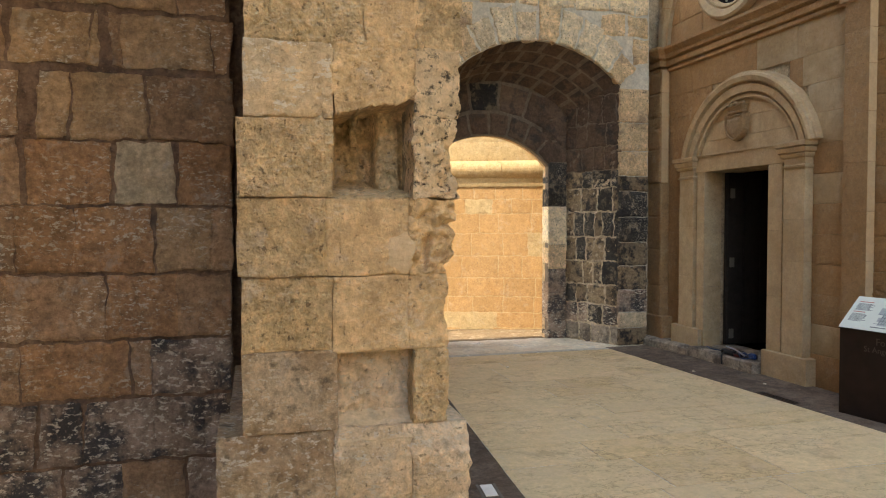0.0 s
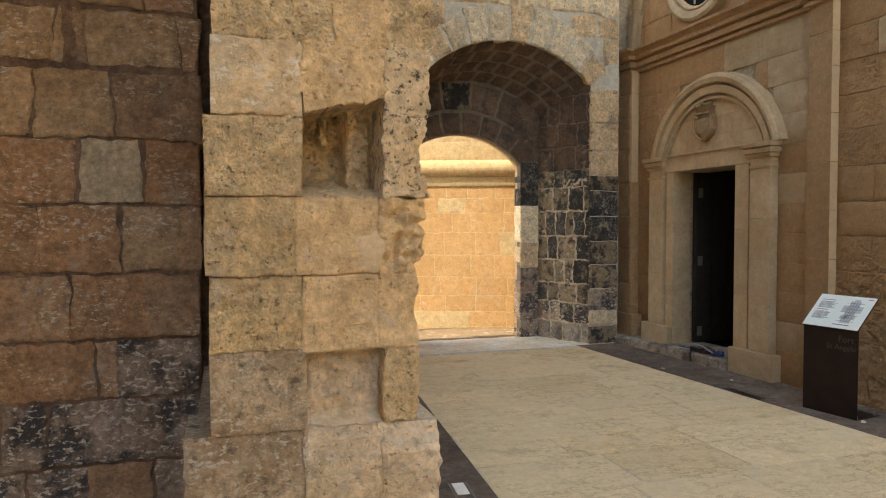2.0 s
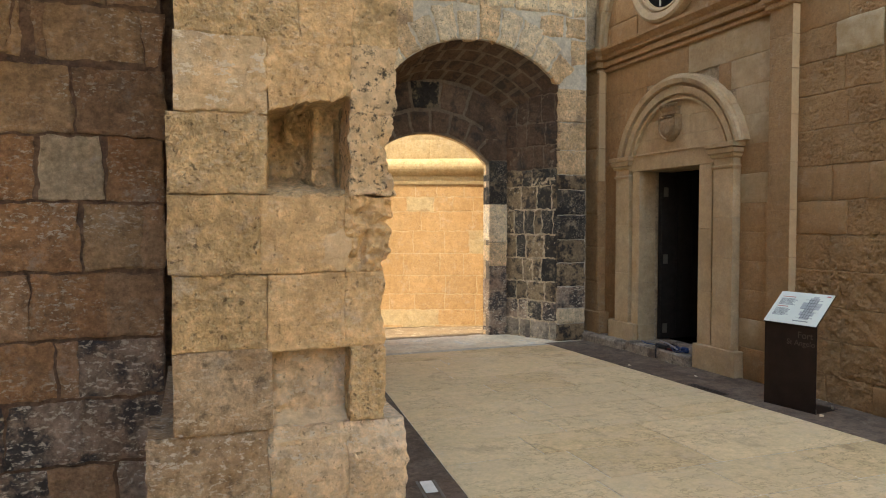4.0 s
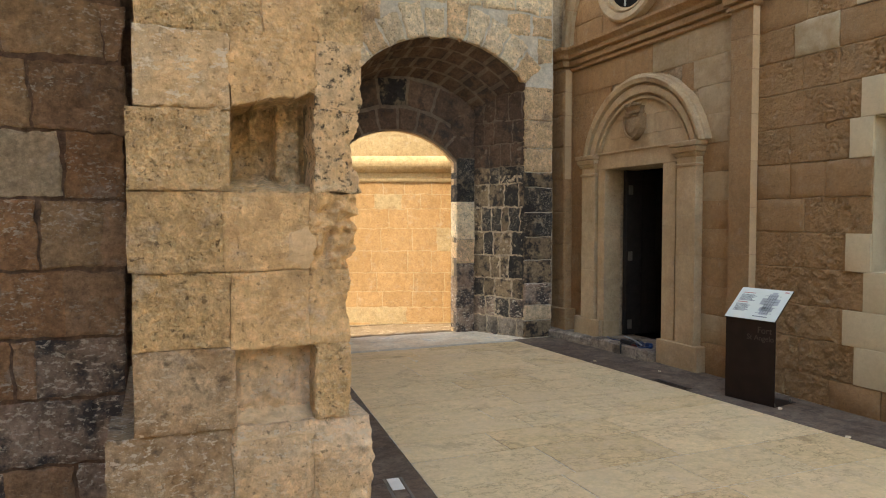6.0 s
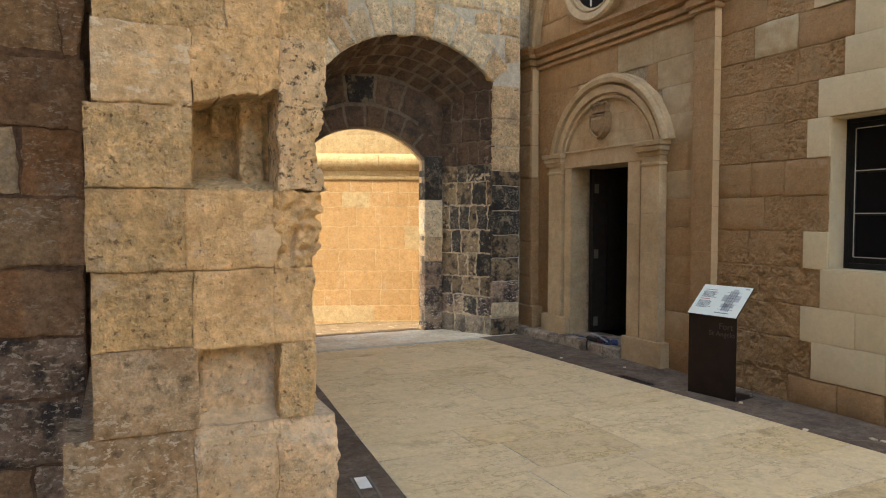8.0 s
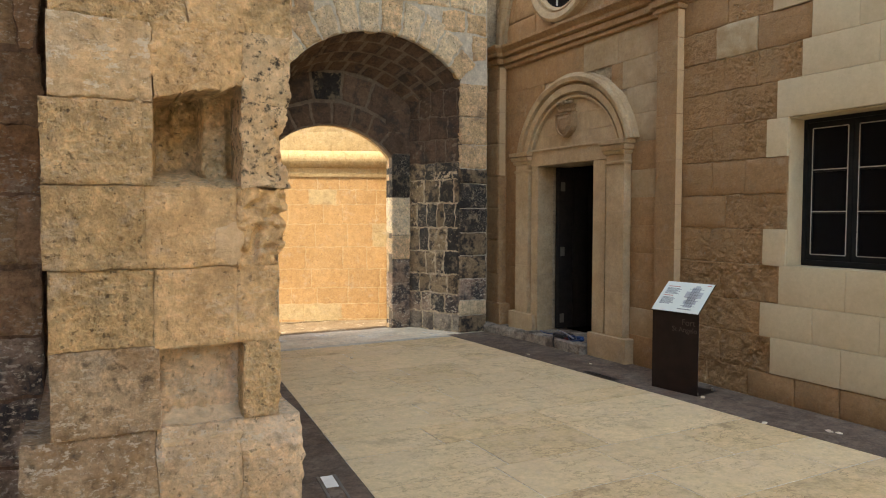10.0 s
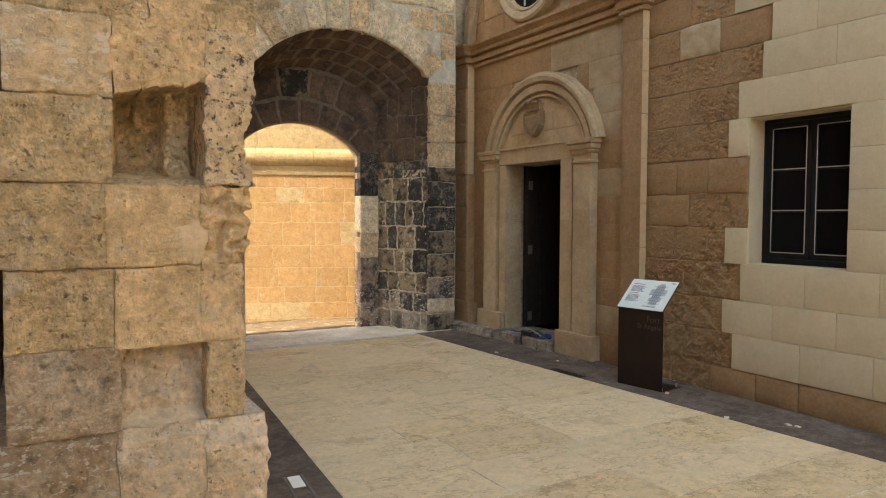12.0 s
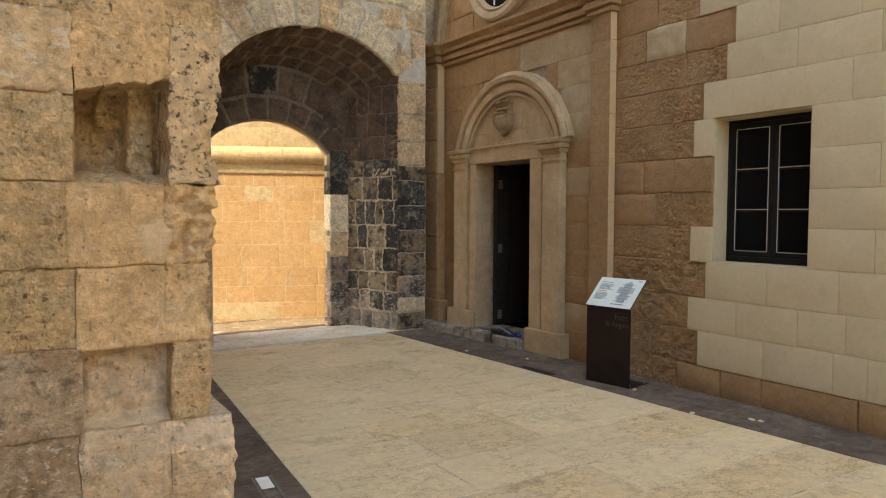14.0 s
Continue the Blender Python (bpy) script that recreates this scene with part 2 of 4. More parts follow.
M_GUTTER = limestone("dark brown drain paving", (0.125, 0.086, 0.060), (0.165, 0.118, 0.085), (0.065, 0.045, 0.034), 0.7, 0.52, 0.08, 0.2, 0.35, 0.14, 0.9, 0.004, 0.8, stain_scale=5, flake_scale=6)
M_LANE = limestone("dark brown lane paving", (0.220, 0.156, 0.095), (0.165, 0.109, 0.062), (0.16, 0.10, 0.06), 0.6, 0.53, 0.3, 0.2, 0.6, mottle=0.6, flake_scale=5)
M_KERB = limestone("dirty worn kerb stone", (0.34, 0.275, 0.205), (0.28, 0.22, 0.165), (0.08, 0.065, 0.055), 0.8, 0.5, 0.3, 0.4, 0.9)
# room darkness is put into this near-black colour
M_INSIDE = plain("near-black unlit interior", (0.02, 0.018, 0.016), 0.9)
M_BLACK = plain("black painted wood", (0.007, 0.007, 0.007), 0.6)
M_DOOR = plain("black brown door wood", (0.018, 0.014, 0.012), 0.6, 0, 0.3, 20, 0.3)
M_BEAD = plain("grey glazing bead", (0.46, 0.43, 0.38), 0.5)
M_STEEL = plain("brushed steel", (0.5, 0.5, 0.48), 0.35, 1.0)
M_RUST = plain("dark brown weathering steel", (0.022, 0.013, 0.010), 0.55, 0.2, 0.25, 9, 0.2)
M_LETTER = plain("brown cut letters", (0.075, 0.055, 0.044), 0.6)
M_SIGN = plain("white sign enamel", (0.68, 0.70, 0.60), 0.35, 0, 0.03)
M_INK = plain("grey print", (0.16, 0.16, 0.16), 0.6)
M_INK_PALE = plain("pale grey print", (0.42, 0.43, 0.41), 0.6)
M_INK_RED = plain("red print", (0.50, 0.16, 0.12), 0.6)
M_BLUE = plain("blue plastic hose", (0.02, 0.045, 0.13), 0.4)
M_CABLE = plain("black rubber cable", (0.015, 0.015, 0.016), 0.5)
M_GREYTUBE = plain("grey metal tube", (0.45, 0.46, 0.48), 0.35, 0.6)
M_REDTOOL = plain("dark red plastic", (0.12, 0.02, 0.02), 0.5)
M_LENS = plain("frosted lamp glass", (0.78, 0.78, 0.74), 0.15)
M_HINGE = plain("worn grey hinge metal", (0.16, 0.145, 0.125), 0.5, 0.5)


def glass(name):
    n = Nodes(name, 0.05)
    n.b.inputs["Base Color"].default_value = (0.008, 0.008, 0.009, 1)
    n.b.inputs["Specular IOR Level"].default_value = 0.1
    n.bump(n.noise(5, 2), 0.05, 0.01)
    return n.mat


M_GLASS = glass("dark window glass")

# ---- helpers ----


class Plane:
    """A plane of the plan: u along it, v up it, w out of it."""

    def __init__(self, o, u, v, n):
        self.o, self.u, self.v, self.n = Vector(o), Vector(u).normalized(), Vector(v).normalized(), Vector(n).normalized()

    def __call__(self, u, v, w=0.0):
        return self.o + self.u * u + self.v * v + self.n * w


def mesh_ob(name, verts, faces, mat, parent=None, smooth=None, label=""):
    me = bpy.data.meshes.new(name)
    me.from_pydata([tuple(v) for v in verts], [], faces)
    bm = bmesh.new()
    bm.from_mesh(me)
    bmesh.ops.recalc_face_normals(bm, faces=bm.faces)
    bm.to_mesh(me)
    bm.free()
    if smooth:
        me.polygons.foreach_set("use_smooth", smooth)
    me.materials.append(mat)
    ob = new(name, me)
    ob.parent = parent
    if label:
        ob["label"] = label
    return ob


def part(name, bm, mat, parent, label=""):
    bmesh.ops.recalc_face_normals(bm, faces=bm.faces)
    me = bpy.data.meshes.new(name)
    bm.to_mesh(me)
    bm.free()
    me.materials.append(mat)
    ob = new(name, me)
    ob.parent = parent
    if label:
        ob["label"] = label
    return ob


def box_bm(a, b, bevel=0.0, bm=None, m=None):
    bm = bm or bmesh.new()
    a, b = Vector(a), Vector(b)
    r = bmesh.ops.create_cube(bm, size=1, matrix=Matrix.LocRotScale((a + b) / 2, None, [abs(q) for q in (b - a)]))
    if bevel:
        ed = list({e for v in r["verts"] for e in v.link_edges})
        bmesh.ops.bevel(bm, geom=ed, offset=bevel, segments=2, affect='EDGES', profile=0.5)
    if m:
        bmesh.ops.transform(bm, matrix=m, verts=bm.verts)
    return bm


def empty(name, label, category, at=(0, 0, 0), kind="", group=""):
    ob = new(name)
    tagged(ob, label, category, group, kind)
    return ob


def fbm(p, f, o=4):
    return noise.fractal(p * f, 1.0, 2.0, o)


def stone(parent, mat, pl, quad, w=0.0, depth=0.1, res=0.08, rough=0.004, rnd=0.008, wob=0.005, freq=5.0, joint=0.006, fn=None, chip=0.0, name="stone", seed=0.0, label=""):
    """One block of masonry with a worn face. quad: corners in u, v, round it from lower left."""
    c = [Vector(q) for q in quad]
    wu = ((c[1] - c[0]).length + (c[2] - c[3]).length) / 2
    wv = ((c[3] - c[0]).length + (c[2] - c[1]).length) / 2
    if wu < 0.012 or wv < 0.012:
        return None
    nu, nv = max(2, min(72, int(wu / res))), max(2, min(72, int(wv / res)))
    ju, jv = joint / wu, joint / wv
    bu, bv = max(rnd, 0.004) * 1.3 / wu, max(rnd, 0.004) * 1.3 / wv

    def steps(n, j, b):
        lo, hi = j, 1 - j
        inner = [lo + b + (hi - lo - 2 * b) * k / n for k in range(n + 1)]
        return [lo] + inner + [hi]
    su, sv = steps(nu, ju, bu), steps(nv, jv, bv)
    NU, NV = len(su), len(sv)
    verts = []
    off = Vector((seed * 3.1, seed * 1.7, seed * 2.3))
    for b, t in enumerate(sv):
        for a, s in enumerate(su):
            q = c[0].lerp(c[1], s).lerp(c[3].lerp(c[2], s), t)
            p = pl(q[0], q[1], 0) + off
            du, dv = wob * fbm(p, freq, 3), wob * fbm(p + Vector((9, 4, 2)), freq, 3)
            edge = a in (0, NU - 1) or b in (0, NV - 1)
            hh = rough * fbm(p, freq * 1.6, 5)
            if chip and s > 0.55:
                k = (s - 0.55) / 0.45
                g = max(0.0, fbm(p + Vector((3, 8, 5)), 12.0, 4) + 0.15)
                f2 = max(0.0, fbm(p + Vector((1, 2, 7)), 34.0, 4) + 0.1)
                du -= chip * (g + 0.4 * f2) * k
                hh -= chip * (0.9 * g + 0.5 * f2) * k
            if edge:
                hh -= rnd * (0.7 + 0.6 * abs(fbm(p, 14, 2)))
            if fn:
                hh += fn(q[0], q[1])
            verts.append(pl(q[0] + du, q[1] + dv, w + hh))
    faces, soft = [], []
    for b in range(NV - 1):
        for a in range(NU - 1):
            i = b * NU + a
            soft.append(0 < a < NU - 2 and 0 < b < NV - 2)
            faces.append((i, i + 1, i + NU + 1, i + NU))
    ring = [a for a in range(NU)] + [b * NU + NU - 1 for b in range(1, NV)] + [(NV - 1) * NU + a for a in range(NU - 2, -1, -1)] + [b * NU for b in range(NV - 2, 0, -1)]
    base = len(verts)
    for i in ring:
        p = verts[i]
        d = (p - pl.o).dot(pl.n)
        verts.append(p - pl.n * (d - (w - depth)))
    m = len(ring)
    for k in range(m):
        faces.append((ring[k], ring[(k + 1) % m], base + (k + 1) % m, base + k))
    soft += [False] * m
    return mesh_ob(name, verts, faces, mat, parent, soft, label)


def rect(u0, u1, v0, v1):
    return [(u0, v0), (u1, v0), (u1, v1), (u0, v1)]


def pick(rng, table):
    x = rng.random() * sum(w for _, w in table)
    for m, w in table:
        x -= w
        if x <= 0:
            return m
    return table[-1][0]


def course(rng, u0, u1, mean):
    """Random block boundaries from u0 to u1."""
    cuts = [u0]
    while cuts[-1] < u1 - mean * 1.35:
        cuts.append(cuts[-1] + mean * rng.uniform(0.65, 1.35))
    cuts.append(u1)
    return list(zip(cuts, cuts[1:]))


def sweep_arc(name, pl, cu, cv, prof, a0, a1, n, mat, parent, w0=0.0, label=""):
    """A moulding: prof of (radius, w) carried round an arc."""
    verts, faces = [], []
    k = len(prof)
    for i in range(n + 1):
        a = a0 + (a1 - a0) * i / n
        for r, w in prof:
            verts.append(pl(cu + r * math.cos(a), cv + r * math.sin(a), w + w0))
    for i in range(n):
        for j in range(k):
            faces.append((i * k + j, i * k + (j + 1) % k, (i + 1) * k + (j + 1) % k, (i + 1) * k + j))
    faces.append(tuple(range(k)))
    faces.append(tuple(n * k + j for j in range(k)))
    return mesh_ob(name, verts, faces, mat, parent, None, label)


def mould(name, pl, u0, u1, wb, wf, prof, mat, parent, label="", ends=1.0):
    """A block whose three free sides follow prof of (v, offset)."""
    verts, faces = [], []
    for v, o in prof:
        e = o * ends
        verts += [pl(u0 - e, v, wb), pl(u0 - e, v, wf + o), pl(u1 + e, v, wf + o), pl(u1 + e, v, wb)]
    for i in range(len(prof) - 1):
        for j in range(4):
            faces.append((i * 4 + j, i * 4 + (j + 1) % 4, i * 4 + 4 + (j + 1) % 4, i * 4 + 4 + j))
    faces += [(0, 1, 2, 3), tuple(len(verts) - 4 + j for j in range(4))]
    return mesh_ob(name, verts, faces, mat, parent, None, label)


def slab_box(name, a, b, mat, parent=None, bevel=0.0, label=""):
    return part(name, box_bm(a, b, bevel), mat, parent, label)


def structure(ob, label, category):
    return tagged(ob, label, category, "", "structure")

# ---- the setting ----
EAST = Plane((5.05, 0, 0), (0, 1, 0), (0, 0, 1), (-1, 0, 0))
FLOOR = Plane((0, 0, 0), (1, 0, 0), (0, 1, 0), (0, 0, 1))
rng = random.Random(5)

ground = structure(slab_box("ground", (-600, -600, -0.8), (600, 600, -0.15), M_JOINT), "pale grouted bedding under the paving", "ground")

# floor edges: drain strips run slightly askew
def left_edge(y):
    return 1.42 + 0.085 * (y - 3.35)


def right_edge(y):
    return 4.52 - 0.057 * (y - 1.97)


structure(slab_box("paving_bed", (-4.2, -3.0, -0.15), (5.1, 8.6, -0.0038), M_JOINT), "pale grout between the paving slabs", "ground")
floor = structure(new("floor"), "worn cream limestone slab paving of the court", "floor")
rows_y = [-3.0, -2.4, -1.8, -1.2, -0.6, 0.0, 0.55, 1.05, 1.55, 2.02, 2.48, 2.95, 3.46, 3.98, 4.36, 4.66, 4.96, 5.28, 5.58, 5.9, 6.22, 6.55, 6.86, 7.16, 7.42, 7.6]
for y0, y1 in zip(rows_y, rows_y[1:]):
    x0 = left_edge((y0 + y1) / 2) if y0 > 0 else -4.0
    for a, b in course(rng, x0, right_edge((y0 + y1) / 2), 0.95):
        la = left_edge(y0), left_edge(y1)
        q = [(a, y0), (b, y0), (b, y1), (a, y1)]
        if a == x0 and y0 > 0:
            q[0], q[3] = (la[0], y0), (la[1], y1)
        if b > right_edge(y0) - 0.1:
            q[1], q[2] = (right_edge(y0), y0), (right_edge(y1), y1)
        stone(floor, pick(rng, [(M_SLAB, 3), (M_SLAB_TAN, 2)]), FLOOR, q, rng.uniform(-0.001, 0.001), 0.05, 0.3, 0.0006, 0.0008, 0.005, 4, 0.0045, name="slab")
drain = structure(new("drain_strip"), "dark brown drain paving beside the facade", "paving")
for y0 in np.arange(-3.0, 7.7, 0.8):
    y1 = min(y0 + 0.8, 7.72)
    stone(drain, M_GUTTER, FLOOR, [(right_edge(y0), y0), (5.04, y0), (5.04, y1), (right_edge(y1), y1)], 0.0015, 0.04, 0.25, 0.0015, 0.001, 0.003, 3, 0.0003, name="slab")
drain2 = structure(new("drain_strip"), "dark slate strip paving along the pier", "paving")
for y0 in np.arange(0.0, 7.4, 0.62):
    y1 = y0 + 0.62
    stone(drain2, M_GUTTER, FLOOR, [(0.3, y0), (left_edge(y0), y0), (left_edge(y1), y1), (0.3, y1)], 0.0015, 0.04, 0.2, 0.0015, 0.0012, 0.003, 3, 0.0005, name="slab")
thresh = structure(new("threshold"), "pale grey worn stone threshold course", "threshold")
for a, b in course(rng, 1.8, 4.3, 0.7):
    stone(thresh, M_THRESH, FLOOR, rect(a, b, 7.6, 7.72), 0.0, 0.05, 0.1, 0.004, 0.006, 0.01, 5, 0.006, name="slab")
passage_floor = structure(new("passage_floor"), "worn whitish rock floor of the passage", "floor")
for y0, y1 in ((7.72, 8.15), (8.15, 8.6), (8.6, 9.3), (9.3, 9.9), (9.9, 11.2), (11.2, 13.2)):
    for a, b in course(rng, -2.0, 9.0, 0.9):
        stone(passage_floor, M_BEDROCK if y0 < 8.5 else M_LANE, FLOOR, rect(a, b, y0, y1), 0.0, 0.05, 0.07, 0.009, 0.002, 0.0, 3, 0.0, name="slab", fn=lambda u, v: -0.05 * max(0.0, v - 8.75))

# ---- east facade: chapel and window wall ----
DY0, DY1, DZ0, DZ1 = 5.88, 6.90, 0.08, 2.11      # door opening
WY0, WY1, WZ0, WZ1 = 2.785, 3.60, 1.11, 2.288     # window opening


def wall_boxes(bm, x0, x1, boxes):
    for y0, y1, z0, z1 in boxes:
        box_bm((x0, y0, z0), (x1, y1, z1), 0, bm)


def pits(u, v):
    """Clustered hollows of weathered ashlar."""
    p = Vector((u, 3.0, v))
    m = max(0.0, min(1.0, 0.45 + 1.3 * fbm(p, 3.5, 2)))
    return -0.022 * m * max(0.0, fbm(p, 19, 5) - 0.12) - 0.024 * m * max(0.0, fbm(p + Vector((7, 0, 0)), 44, 3) - 0.05)


bm = bmesh.new()
# the mass above 4.2 m is unseen, added to hold back eastern sky
wall_boxes(bm, 5.070, 5.45, [(-4.5, WY0, -0.03, 4.2), (WY0, WY1, -0.03, WZ0), (WY0, WY1, WZ1, 4.2), (WY1, DY0, -0.03, 4.2), (DY0, DY1, -0.03, DZ0 - 0.02), (DY0, DY1, DZ1, 4.2), (DY1, 8.2, -0.03, 4.2), (-4.5, 8.2, 4.2, 12.0)])
wall_east = structure(part("wall_east", bm, M_MORTAR_TAN, None), "tall limestone chapel facade with an adjoining new ashlar wall", "wall")
# room shell; its unlit look comes from the near-black colour
bm = bmesh.new()
box_bm((5.45, -4.5, 3.6), (7.4, 8.2, 11.9), 0, bm)
box_bm((7.2, -4.5, -0.03), (7.4, 8.2, 3.6), 0, bm)
box_bm((5.45, 7.95, -0.03), (7.2, 8.2, 3.6), 0, bm)
box_bm((5.45, 4.6, -0.03), (7.2, 4.8, 3.6), 0, bm)
box_bm((5.45, -4.5, -0.03), (7.2, -4.3, 3.6), 0, bm)
structure(part("wall_inside", bm, M_INSIDE, None), "interior walls coloured near black as unlit, behind door and window", "wall")
structure(slab_box("floor_inside", (5.07, 4.8, -0.02), (7.2, 7.95, 0.05), M_INSIDE), "interior floor coloured near black as unlit, behind the doorway", "floor")

# upright joints of the new ashlar, course by course, from the toothed edge on
new_cuts = [
    (3.716, 3.12, 2.577, 2.343), (3.82, 3.357, 2.844), (3.652, 3.10, 2.552), (3.808, WY1, None, WY0, 2.32), (WY1, None, WY0, 2.05),
    (WY1, None, WY0, 2.304), (3.793, WY1, None, WY0, 2.12), (3.703, 2.502), (3.49, 2.90, 2.319), (3.418, 3.05, 2.453), (3.76, 3.2, 2.7), (3.6, 2.95, 2.4), (3.5, 2.8),
]
cz = [0.225, 0.52, 0.80, 1.107, 1.405, 1.692, 1.99, 2.297, 2.595, 2.878, 3.163, 3.46, 3.78, 4.1]
rng = random.Random(11)
for k, (z0, z1, cuts) in enumerate(zip(cz, cz[1:], new_cuts)):
    edge = cuts[0]
    segs = [(b, a) for a, b in zip(cuts, cuts[1:]) if a and b] + course(rng, -1.9, cuts[-1], 0.66)
    olds = course(rng, edge, 4.705, 0.48)
    if k == 9:
        olds = [(edge, 3.91), (3.91, 4.327), (4.327, 4.705)]
    if k == 7:
        olds = [(edge, 4.2), (4.2, 4.705)]
    for a, b in olds:
        pale = k == 9 and a == 3.91
        mat = M_FACADE_BLOTCH if pale else pick(rng, [(M_FACADE_ROUGH, 3), (M_FACADE, 1.0)] if k < 3 or k > 6 else [(M_FACADE_ROUGH, 2), (M_FACADE, 2)] if k < 5 else [(M_FACADE_ROUGH, 0.6), (M_FACADE, 3)])
        rough = mat is M_FACADE_ROUGH
        r = (0.012 if k < 3 else 0.006) if rough else 0.003
        stone(wall_east, mat, EAST, rect(a, b, z0, z1), 0.004 if pale else rng.uniform(-0.007, 0.003), 0.06, 0.008 if rough else 0.06, r, 0.005, 0.010, 9, 0.002, fn=pits if rough else None)
    for a, b in segs:
        stone(wall_east, M_NEW, EAST, rect(a, b, z0, z1), 0.010, 0.06, 0.2, 0.0012, 0.0012, 0.0015, 4, 0.0012)
# low dark base course
for a, b in course(rng, -1.9, 3.93, 0.55):
    stone(wall_east, M_FACADE, EAST, rect(a, b, -0.03, 0.222), 0.006, 0.06, 0.12, 0.004, 0.008, 0.004, 5, 0.003)
for a, b in course(rng, 3.93, 4.705, 0.4):
    stone(wall_east, M_FACADE_ROUGH, EAST, rect(a, b, -0.03, 0.23), -0.004, 0.06, 0.009, 0.014, 0.008, 0.008, 9, 0.003, fn=pits)

# chapel ashlar round the doorway
ccz = [-0.03, 0.30, 0.58, 0.86, 1.14, 1.42, 1.70, 1.98, 2.26, 2.54, 2.82, 3.10, 3.43]
AC, AZ, AR = 6.285, 2.05, 1.01
for z0, z1 in zip(ccz, ccz[1:]):
    if z0 < 2.2:
        spans = [(4.95, 5.37), (7.32, 7.72)]
    elif z0 < AZ + AR - 0.05:
        h = math.sqrt(max(0.01, AR * AR - (z0 + 0.02 - AZ) ** 2)) - 0.03
        spans = [(4.95, AC - h), (AC + h, 7.80)]
    else:
        spans = [(4.95, 7.80)]
    for s0, s1 in spans:
        for a, b in course(rng, s0, s1, 0.5):
            far = (a + b) / 2 > 6.5
            mat = pick(rng, [(M_FACADE_ROUGH, 2), (M_FACADE, 2)] if far else [(M_FACADE_PALE, 2 if z0 > 2 else 0.6), (M_FACADE, 1.4), (M_FACADE_ROUGH, 0.6 if z0 < 0.8 else 0)])
            stone(wall_east, mat, EAST, rect(a, b, z0, z1), rng.uniform(-0.006, -0.003), 0.06, 0.012 if mat is M_FACADE_ROUGH else 0.1, 0.005 if mat is M_FACADE_ROUGH else 0.0015, 0.0018, 0.003, 7, 0.0012, fn=pits if mat is M_FACADE_ROUGH else None)
# wall above the cornice
for z0, z1 in ((3.69, 3.98), (3.98, 4.28), (4.28, 4.58), (4.58, 4.88), (4.88, 5.2)):
    for a, b in course(rng, 4.95, 7.9, 0.5):
        stone(wall_east, pick(rng, [(M_FACADE, 2), (M_FACADE_ROUGH, 1)]), EAST, rect(a, b, z0, z1), -0.004, 0.06, 0.06, 0.004, 0.004, 0.003, 6, 0.003)

# pilasters
pil = tagged(new("pilaster"), "tall brown ashlar pilaster at the chapel corner", "pilaster")
rngp = random.Random(3)
PZ = [0.0, 0.32, 0.75, 1.2, 1.62, 2.04, 2.46, 2.86, 3.16, 3.44]
for z0, z1 in zip(PZ, PZ[1:]):
    part("stone", box_bm((4.975, 4.70, z0 + 0.0005), (5.06, 4.955, z1 - 0.0005), 0.003), pick(rngp, [(M_FACADE, 2), (M_FACADE_ROUGH, 1)]), pil)
pil2 = tagged(new("pilaster"), "worn stone pilaster between facade and arch", "pilaster")
for z0, z1 in zip(PZ, PZ[1:]):
    pl_w = 0.03 if 1.9 < z0 < 2.9 else 0.0
    stone(pil2, pick(rngp, [(M_FACADE, 1), (M_FACADE_ROUGH, 2)]), Plane((4.935, 0, 0), (0, 1, 0), (0, 0, 1), (-1, 0, 0)), rect(7.70, 8.1, z0, z1), pl_w * 0.5, 0.13, 0.015, 0.007, 0.012, 0.009, 9, 0.002, fn=pits)
# added pale strips that paint southern light on the pilasters' sides
for z0, z1 in zip(PZ, PZ[1:]):
    part("pale_arris", box_bm((4.972, 4.694, z0 + 0.002), (5.052, 4.7005, z1 - 0.002), 0.002), M_LIT_STRIP, pil, "pale strip painting light on the south side")
    if z0 > 1.9:
        part("pale_arris", box_bm((4.94, 7.692, z0 + 0.002), (5.03, 7.6985, z1 - 0.002), 0.002), M_LIT_STRIP, pil2, "pale strip painting light on the south side")
part("base_block", box_bm((4.895, 7.60, 0.06), (5.06, 8.02, 0.37), 0.014), M_FACADE_ROUGH, pil2)
# cornice: bed mould, fascia and cap, breaking forward over the pilaster
CPROF = [(3.415, 0.0), (3.425, 0.03), (3.455, 0.036), (3.46, 0.012), (3.475, 0.012), (3.485, 0.055), (3.54, 0.06), (3.545, 0.035), (3.56, 0.035), (3.575, 0.085), (3.615, 0.09), (3.64, 0.115), (3.665, 0.15), (3.695, 0.155), (3.705, 0.10), (3.71, 0.0)]
cornice = tagged(new("cornice"), "moulded brown stone cornice across the chapel front", "cornice")
for a, b in ((4.957, 5.62), (5.622, 6.3), (6.302, 6.95), (6.952, 7.752)):
    mould("cornice_block", EAST, a, b, -0.01, 0.0, CPROF, M_MOULD, cornice, ends=0.0)
mould("cornice_break", EAST, 4.70, 4.955, -0.01, 0.075, CPROF, M_MOULD, cornice)
mould("cornice_break", EAST, 7.755, 8.1, -0.01, 0.09, CPROF, M_MOULD, cornice)
# relieving arch over the cornice
bigarch = tagged(new("blind_arch"), "pale moulded blind arch above the cornice", "arch moulding")
for k in range(9):
    a0, a1 = math.pi * k / 9 + 0.003, math.pi * (k + 1) / 9 - 0.003
    sweep_arc("voussoir", EAST, 6.32, 3.70, [(1.38, -0.02), (1.38, 0.045), (1.43, 0.05), (1.45, 0.075), (1.53, 0.08), (1.55, 0.05), (1.57, -0.02)], a0, a1, 6, M_TRIM if k > 5 else M_FACADE_PALE, bigarch)
